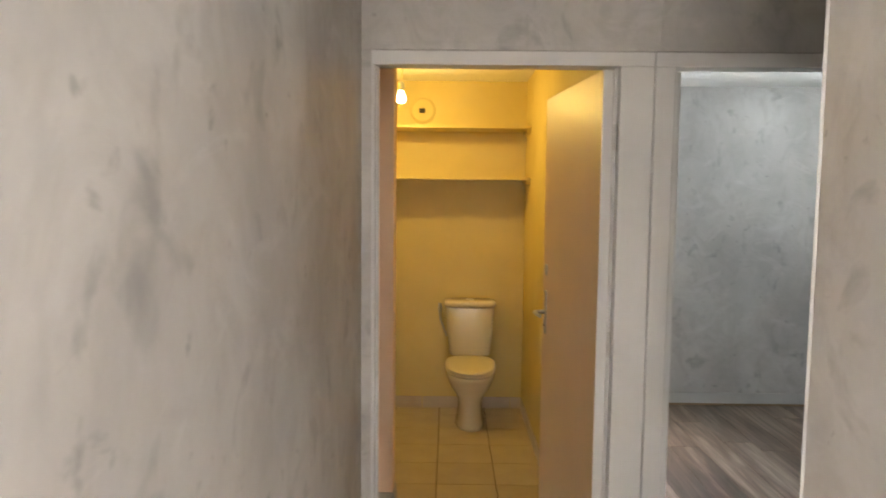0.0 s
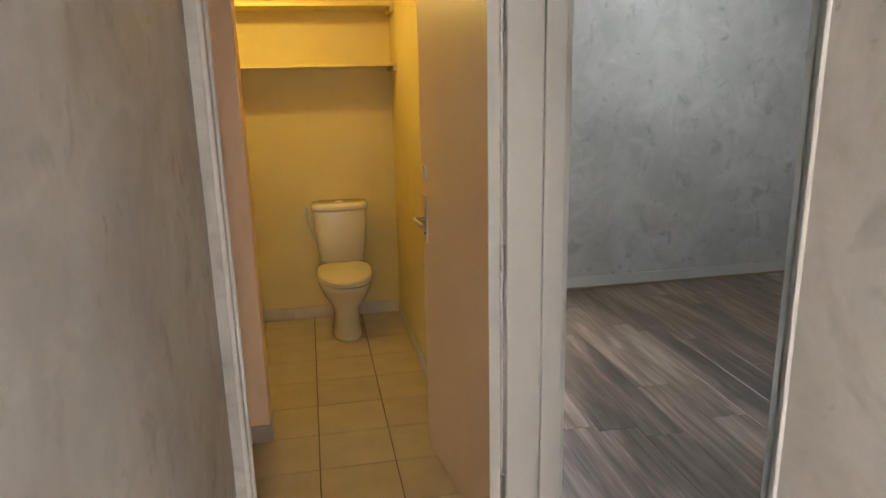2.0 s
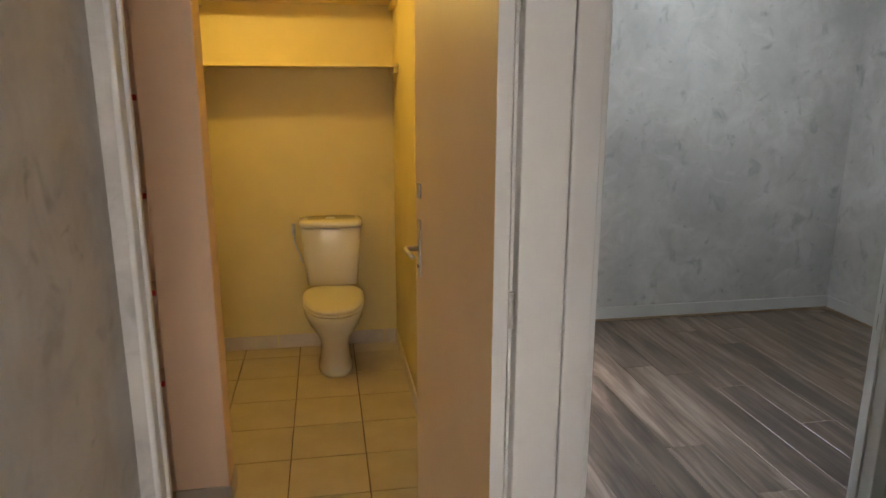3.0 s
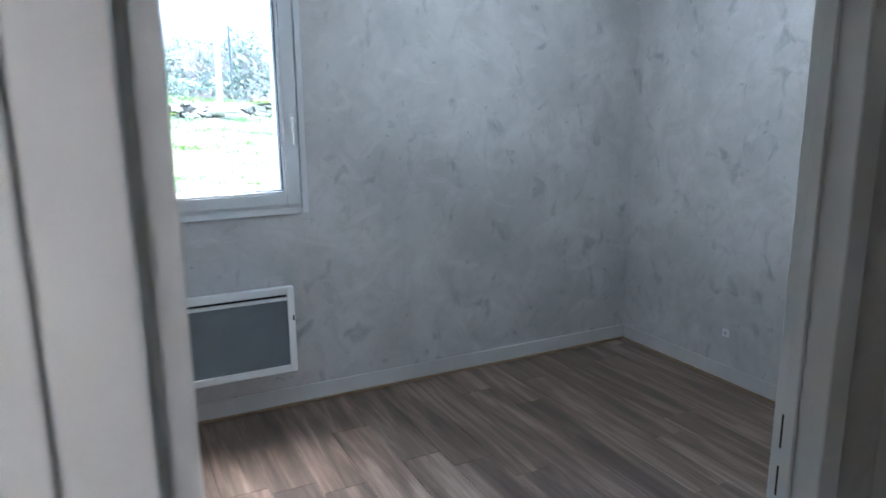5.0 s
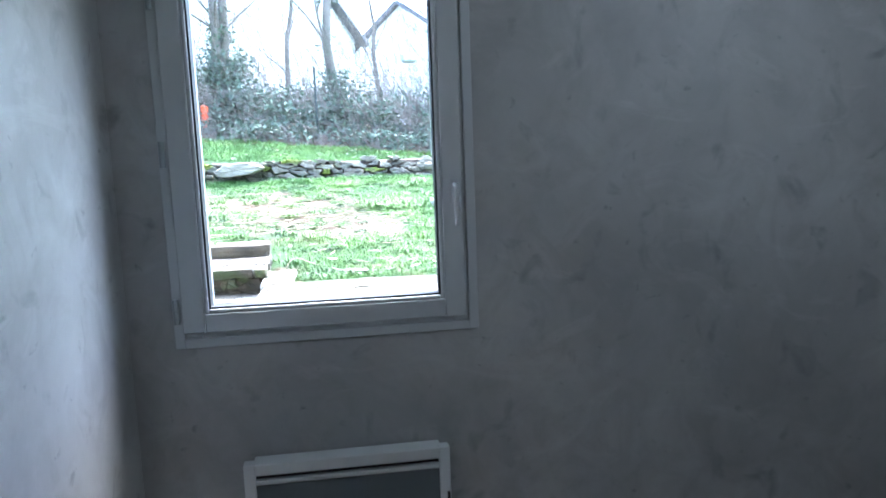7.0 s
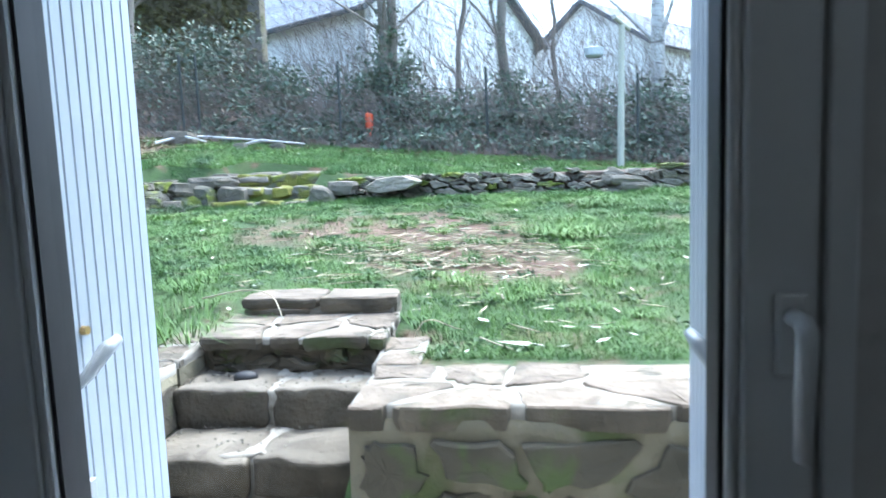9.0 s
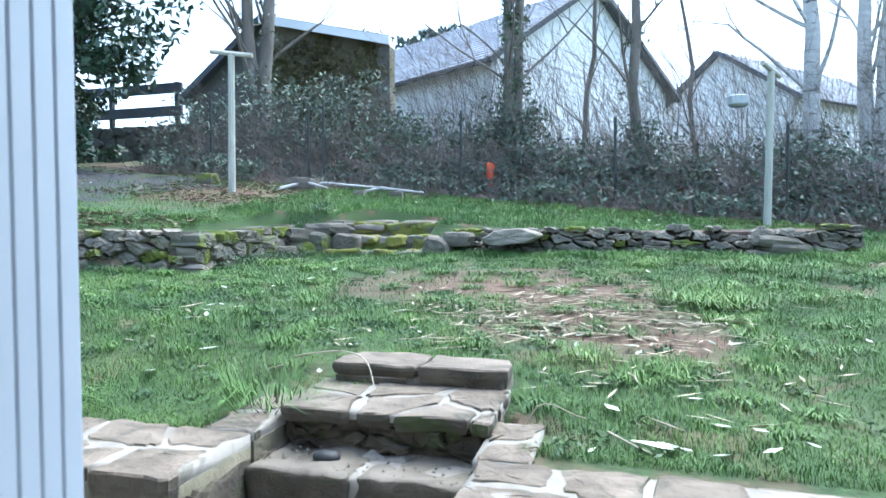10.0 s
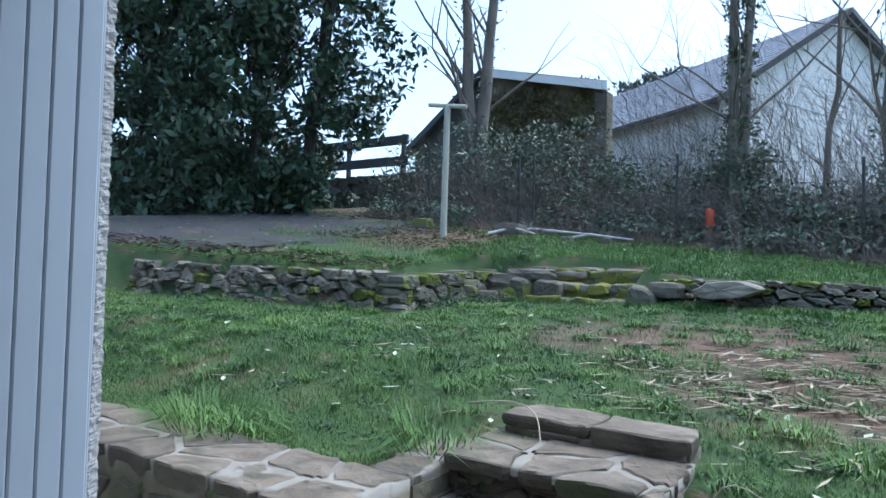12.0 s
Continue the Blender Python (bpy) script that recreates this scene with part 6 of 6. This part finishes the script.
def blades(name, n, region, hmin, hmax, width, material, label, seed, lean=0.5, clump=0.0, avoid=True):
    q = np.random.default_rng(seed)
    v_, f_ = [], []
    x0, x1, y0, y1 = region
    made = 0
    tries = 0
    while made < n and tries < n * 6:
        tries += 1
        x, y = q.uniform(x0, x1), y0 + (y1 - y0) * q.random() ** 1.35
        if SX_L - 0.25 < x < SX_R + 0.12 and y < 8.25:
            continue
        if y < 7.42 or (x > SX_R and y < 7.52):
            continue
        w = wall_line(x)
        if w - 0.05 < y < w + (0.2 if x < -0.3 else 0.35):
            continue
        if x < -2.9 and y > w + 0.75 + 0.25 * math.sin(x * 3) and q.random() > 0.12:
            continue
        bare = noise.noise(Vector((x * 1.25, y * 1.25, 3.0)))
        dirt = min(math.hypot((x - 0.7) / 1.5, (y - 10.35) / 1.0), math.hypot((x - 1.5) / 0.75, (y - 9.3) / 0.8)) + 0.5 * bare
        if dirt < 0.9 and q.random() > 0.12:
            continue
        if bare > 0.28 and q.random() > 0.65:
            continue
        thick = 0.65 + 0.6 * noise.noise(Vector((x * 2.4, y * 2.4, 8.0)))
        h = q.uniform(hmin, hmax) * max(0.35, thick + 0.35)
        z = ground_z(x, y) - 0.004
        a = q.uniform(0, 2 * math.pi)
        dx, dy = math.cos(a), math.sin(a)
        l_ = lean * h * q.random()
        wd = width * q.uniform(0.6, 1.4) * (1 + 0.10 * max(0, y - 8))
        k = len(v_)
        v_ += [(x - dy * wd, y + dx * wd, z), (x + dy * wd, y - dx * wd, z), (x + dx * l_ * 0.4 + dy * wd * 0.7, y + dy * l_ * 0.4 - dx * wd * 0.7, z + h * 0.6), (x + dx * l_ * 0.4 - dy * wd * 0.7, y + dy * l_ * 0.4 + dx * wd * 0.7, z + h * 0.6), (x + dx * l_ * 1.3, y + dy * l_ * 1.3, z + h)]
        f_ += [(k, k + 1, k + 2, k + 3), (k + 3, k + 2, k + 4)]
        made += 1
    return from_arrays(name, v_, f_, material, label, "grass")


blades("lawn_grass", 250000, (-5.6, 5.5, 7.45, 12.4), 0.015, 0.044, 0.0016, GRASS, "short uneven green lawn grass", 1, 1.3)
blades("terrace_grass", 80000, (-6.0, 6.0, 11.9, 15.6), 0.025, 0.075, 0.0024, GRASS, "green grass on the terrace", 2, 0.8)


def tufts(name, centres, n, h, spread, material, label, seed):
    q = np.random.default_rng(seed)
    v_, f_ = [], []
    for cx, cy, s in centres:
        for _ in range(int(n * s)):
            a, rr_ = q.uniform(0, 2 * math.pi), spread * s * math.sqrt(q.random()) * 0.5
            x, y = cx + rr_ * math.cos(a), cy + rr_ * math.sin(a)
            z = ground_z(x, y) if not (SX_L - 0.3 < x < SX_L + 0.1 and y < 8) else 0.86
            b = a + q.normal(0, 0.5)
            l_, hh, wd = h * s * q.uniform(0.4, 1.25), h * s * q.uniform(0.3, 0.75), q.uniform(0.0018, 0.0034)
            dx, dy = math.cos(b), math.sin(b)
            k = len(v_)
            v_ += [(x - dy * wd, y + dx * wd, z), (x + dy * wd, y - dx * wd, z), (x + dx * l_ * 0.4 + dy * wd, y + dy * l_ * 0.4 - dx * wd, z + hh * 0.85), (x + dx * l_ * 0.4 - dy * wd, y + dy * l_ * 0.4 + dx * wd, z + hh * 0.85), (x + dx * l_ * 1.2, y + dy * l_ * 1.2, z + hh * 0.55)]
            f_ += [(k, k + 1, k + 2, k + 3), (k + 3, k + 2, k + 4)]
    return from_arrays(name, v_, f_, material, label, "grass")


q = random.Random(3)
cen = [(0.2, 7.85, 1.3), (-0.95, 7.5, 1.4), (-0.7, 7.5, 1.1), (-1.1, 7.55, 1.0)] + [(q.uniform(-4.5, 5), q.uniform(7.9, 12), q.uniform(0.3, 0.75)) for _ in range(300)]
cen += [(q.uniform(2.0, 4.5), q.uniform(9.5, 11.5), q.uniform(0.8, 1.3)) for _ in range(14)]
tufts("grass_tufts", cen, 150, 0.16, 0.34, GRASS, "tall tufts of arching green grass", 4)


def strewn(name, rows_, material, label, category, seed, kind_leaf):
    q_ = np.random.default_rng(seed)
    v_, f_ = [], []
    for x, y, s in rows_:
        z = ground_z(x, y) + q_.uniform(0.012, 0.04)
        a = q_.uniform(0, 2 * math.pi)
        dx, dy = math.cos(a) * s, math.sin(a) * s
        wx, wy = (-dy * 0.38, dx * 0.38) if kind_leaf else (-dy / s * 0.008, dx / s * 0.008)
        up = q_.uniform(-0.3, 0.5) * s if kind_leaf else q_.uniform(-0.05, 0.12) * s
        k = len(v_)
        v_ += [(x - dx, y - dy, z), (x - dx * 0.1 + wx, y - dy * 0.1 + wy, z + abs(up) * 0.5), (x + dx, y + dy, z + abs(up)), (x - dx * 0.1 - wx, y - dy * 0.1 - wy, z + abs(up) * 0.4), (x, y, z - 0.002)]
        f_ += [(k, k + 1, k + 4), (k + 1, k + 2, k + 4), (k + 2, k + 3, k + 4), (k + 3, k, k + 4)]
    return from_arrays(name, v_, f_, material, label, category)


strewn("dry_stalks", [(q.gauss(1.35, 0.55), q.gauss(9.5, 0.55), q.uniform(0.04, 0.15)) for _ in range(520)] + [(q.uniform(-3, 4.5), q.uniform(8, 12), q.uniform(0.03, 0.12)) for _ in range(240)], STRAW, "pale dry stalks lying on the bare soil", "straw", 5, False)
strewn("fallen_leaves", [(q.uniform(-3.5, 4.5), q.uniform(7.9, 11.8), q.uniform(0.025, 0.055)) for _ in range(120)] + [(q.uniform(1.2, 3.5), q.uniform(7.6, 9.2), q.uniform(0.025, 0.05)) for _ in range(14)], FALLEN, "pale fallen leaves on the lawn", "leaves", 6, True)
strewn("brown_leaves", [(x_, wall_line(x_) + q.uniform(0.15, 1.0), q.uniform(0.03, 0.06)) for x_ in [q.uniform(-8, -2.3) for _ in range(1100)]] + [(q.uniform(-9, 6), q.gauss(14.9, 0.35), q.uniform(0.03, 0.07)) for _ in range(900)] + [(q.uniform(-5.2, -2.6), q.uniform(12.2, 14.6), q.uniform(0.03, 0.06)) for _ in range(900)], DRYLEAF, "brown leaf litter along the drive and hedge", "leaves", 8, True)
strewn("terrace_leaves", [(q.uniform(-9, 5), q.uniform(12.5, 15.2), q.uniform(0.03, 0.06)) for _ in range(260)] + [(q.uniform(-10, -3.7), q.uniform(10.3, 14), q.uniform(0.02, 0.05)) for _ in range(220)], FALLEN, "pale fallen leaves on the terrace", "leaves", 7, True)
for x, y, s in ((1.8, 7.69, 0.11), (-0.5, 7.93, 0.07), (1.62, 8.02, 0.06)):
    strewn("large_leaf", [(x, y, s)], FALLEN, "large pale fallen leaf on the grass", "leaf", int(s * 100), True)
for pts in (((0.10, 8.22, 1.0), (0.39, 8.10, 1.06), (0.58, 7.975, 1.053), (0.70, 7.80, 0.968)), ((1.02, 8.0, 0.99), (1.22, 7.86, 0.0), (1.32, 7.84, 0.0), (1.53, 7.90, 0.0)), ((1.62, 7.78, 0.0), (1.70, 7.68, 0.0), (1.77, 7.60, 0.0))):
    pts = [(x, y, z or ground_z(x, y) + 0.025) for x, y, z in pts]
    tw = thing("dry_twig", pts[1], "pale dry twig lying across the stones", "twig", "dry twigs")
    ps = [Vector(p) for p in pts]
    ext = [ps[0] * 2 - ps[1]] + ps + [ps[-1] * 2 - ps[-2]]
    bent = []
    for i in range(1, len(ext) - 2):
        for k in range(6):
            f = k / 6
            a, b, c, d = ext[i - 1], ext[i], ext[i + 1], ext[i + 2]
            bent.append(0.5 * (2 * b + (c - a) * f + (2 * a - 5 * b + 4 * c - d) * f * f + (3 * b - a - 3 * c + d) * f ** 3))
    bent.append(ps[-1])
    part("stem", tube(bent, [0.0052 - 0.003 * i / len(bent) for i in range(len(bent))], 6), STRAW, tw)

# grit and crumbs of mortar on the treads
gv, gf = [], []
rg = random.Random(17)
for front, top, back in ((7.08, 0.61, 7.40), (7.38, 0.765, 7.66), (6.84, 0.445, 7.10)):
    for _ in range(150):
        x, y, sz = rg.uniform(SX_L + 0.03, SX_R - 0.03), back - (back - front - 0.03) * rg.random() ** 1.8, rg.uniform(0.002, 0.008)
        k = len(gv)
        z = top + 0.002
        gv += [(x - sz, y, z), (x, y - sz, z), (x + sz, y + sz * 0.3, z), (x, y + sz, z), (x + rg.uniform(-sz, sz) * 0.4, y, z + sz * 1.1)]
        gf += [(k, k + 1, k + 4), (k + 1, k + 2, k + 4), (k + 2, k + 3, k + 4), (k + 3, k, k + 4)]
from_arrays("step_grit", gv, gf, surface("grit", (0.05, 0.042, 0.03), (0.26, 0.24, 0.20), 30, 0.9, 0.0, vary=0.5, island=True), "grit and crumbled mortar on the steps", "grit")

# ---- floor pieces ----
def pieces(name, mesh_rows, material, parent, dims_to_mesh):
    for (x0, y0, x1, y1, z0, z1) in mesh_rows:
        key = (round(x1 - x0, 3), round(y1 - y0, 3), round(z1 - z0, 3))
        if key not in dims_to_mesh:
            bm = box(-key[0] / 2, -key[1] / 2, 0, key[0] / 2, key[1] / 2, key[2], 0.0016, None, 1)
            me = bpy.data.meshes.new(name)
            bm.normal_update()
            bm.to_mesh(me)
            bm.free()
            me.materials.append(material)
            dims_to_mesh[key] = me
        ob = new(name, dims_to_mesh[key])
        ob.location = ((x0 + x1) / 2, (y0 + y1) / 2, z0)
        ob.parent = parent


floor_ob = bpy.data.objects["floor"]
rows = []
jx = [-0.25 + 0.33 * k for k in range(-1, 9)]
jy = [3.65 + 0.30 * k for k in range(-16, 7)]
for a, b in zip(jx, jx[1:]):
    for c, d in zip(jy, jy[1:]):
        x0, x1, y0, y1 = max(a + 0.003, -0.38), min(b - 0.003, 2.26), max(c + 0.003, -0.6), min(d - 0.003, WY)
        if (y0 + y1) / 2 > 2.72:
            x1 = min(x1, WX1)
        if x1 - x0 > 0.02 and y1 - y0 > 0.02:
            rows.append((x0, y0, x1, y1, -0.010, 0.0))
pieces("floor_tile", rows, TILE, floor_ob, {})
rows = []
rng = random.Random(11)
px = BX0 - 0.11
while px < BX1:
    x0, x1 = max(px + 0.0007, BX0 + 0.005), min(px + 0.19 - 0.0007, BX1 - 0.001)
    y = YD + 0.02 - rng.uniform(0, 1.2)
    while y < BY:
        y0, y1 = max(y + 0.0006, YD + 0.02), min(y + 1.28 - 0.0006, BY - 0.001)
        if y1 - y0 > 0.03 and x1 - x0 > 0.01:
            rows.append((x0, y0, x1, y1, -0.008, 0.0))
        y += 1.28
    px += 0.19
pieces("floor_board", rows, LAMINATE, floor_ob, {})
rows = []
x = WX0
while x < WX1:
    rows.append((x + 0.001, WY - 0.009, min(x + 0.325, WX1 - 0.002), WY, 0.0, 0.085))
    x += 0.33
pieces("skirting_tile", rows, SKIRTTILE, bpy.data.objects["wall_toilet_back"], {})
rows = [(WX0, y, WX0 + 0.009, min(y + 0.325, WY - 0.01), 0.0, 0.085) for y in (3.81, 4.14, 4.47, 4.80, 5.13)]
pieces("skirting_tile", rows, SKIRTTILE, bpy.data.objects["wall_toilet_west"], {})
rows = [(WX1 - 0.009, y, WX1, min(y + 0.325, WY - 0.01), 0.0, 0.085) for y in (2.78, 3.11, 3.44, 3.77, 4.10, 4.43, 4.76, 5.09)]
pieces("skirting_tile", rows, SKIRTTILE, bpy.data.objects["wall_toilet_bedroom"], {})
pieces("skirting_tile", [(-0.005, 3.641, 0.193, 3.65, 0.0, 0.085), (0.193, 3.641, 0.202, 3.80, 0.0, 0.085)], SKIRTTILE, bpy.data.objects["wall_pillar"], {})
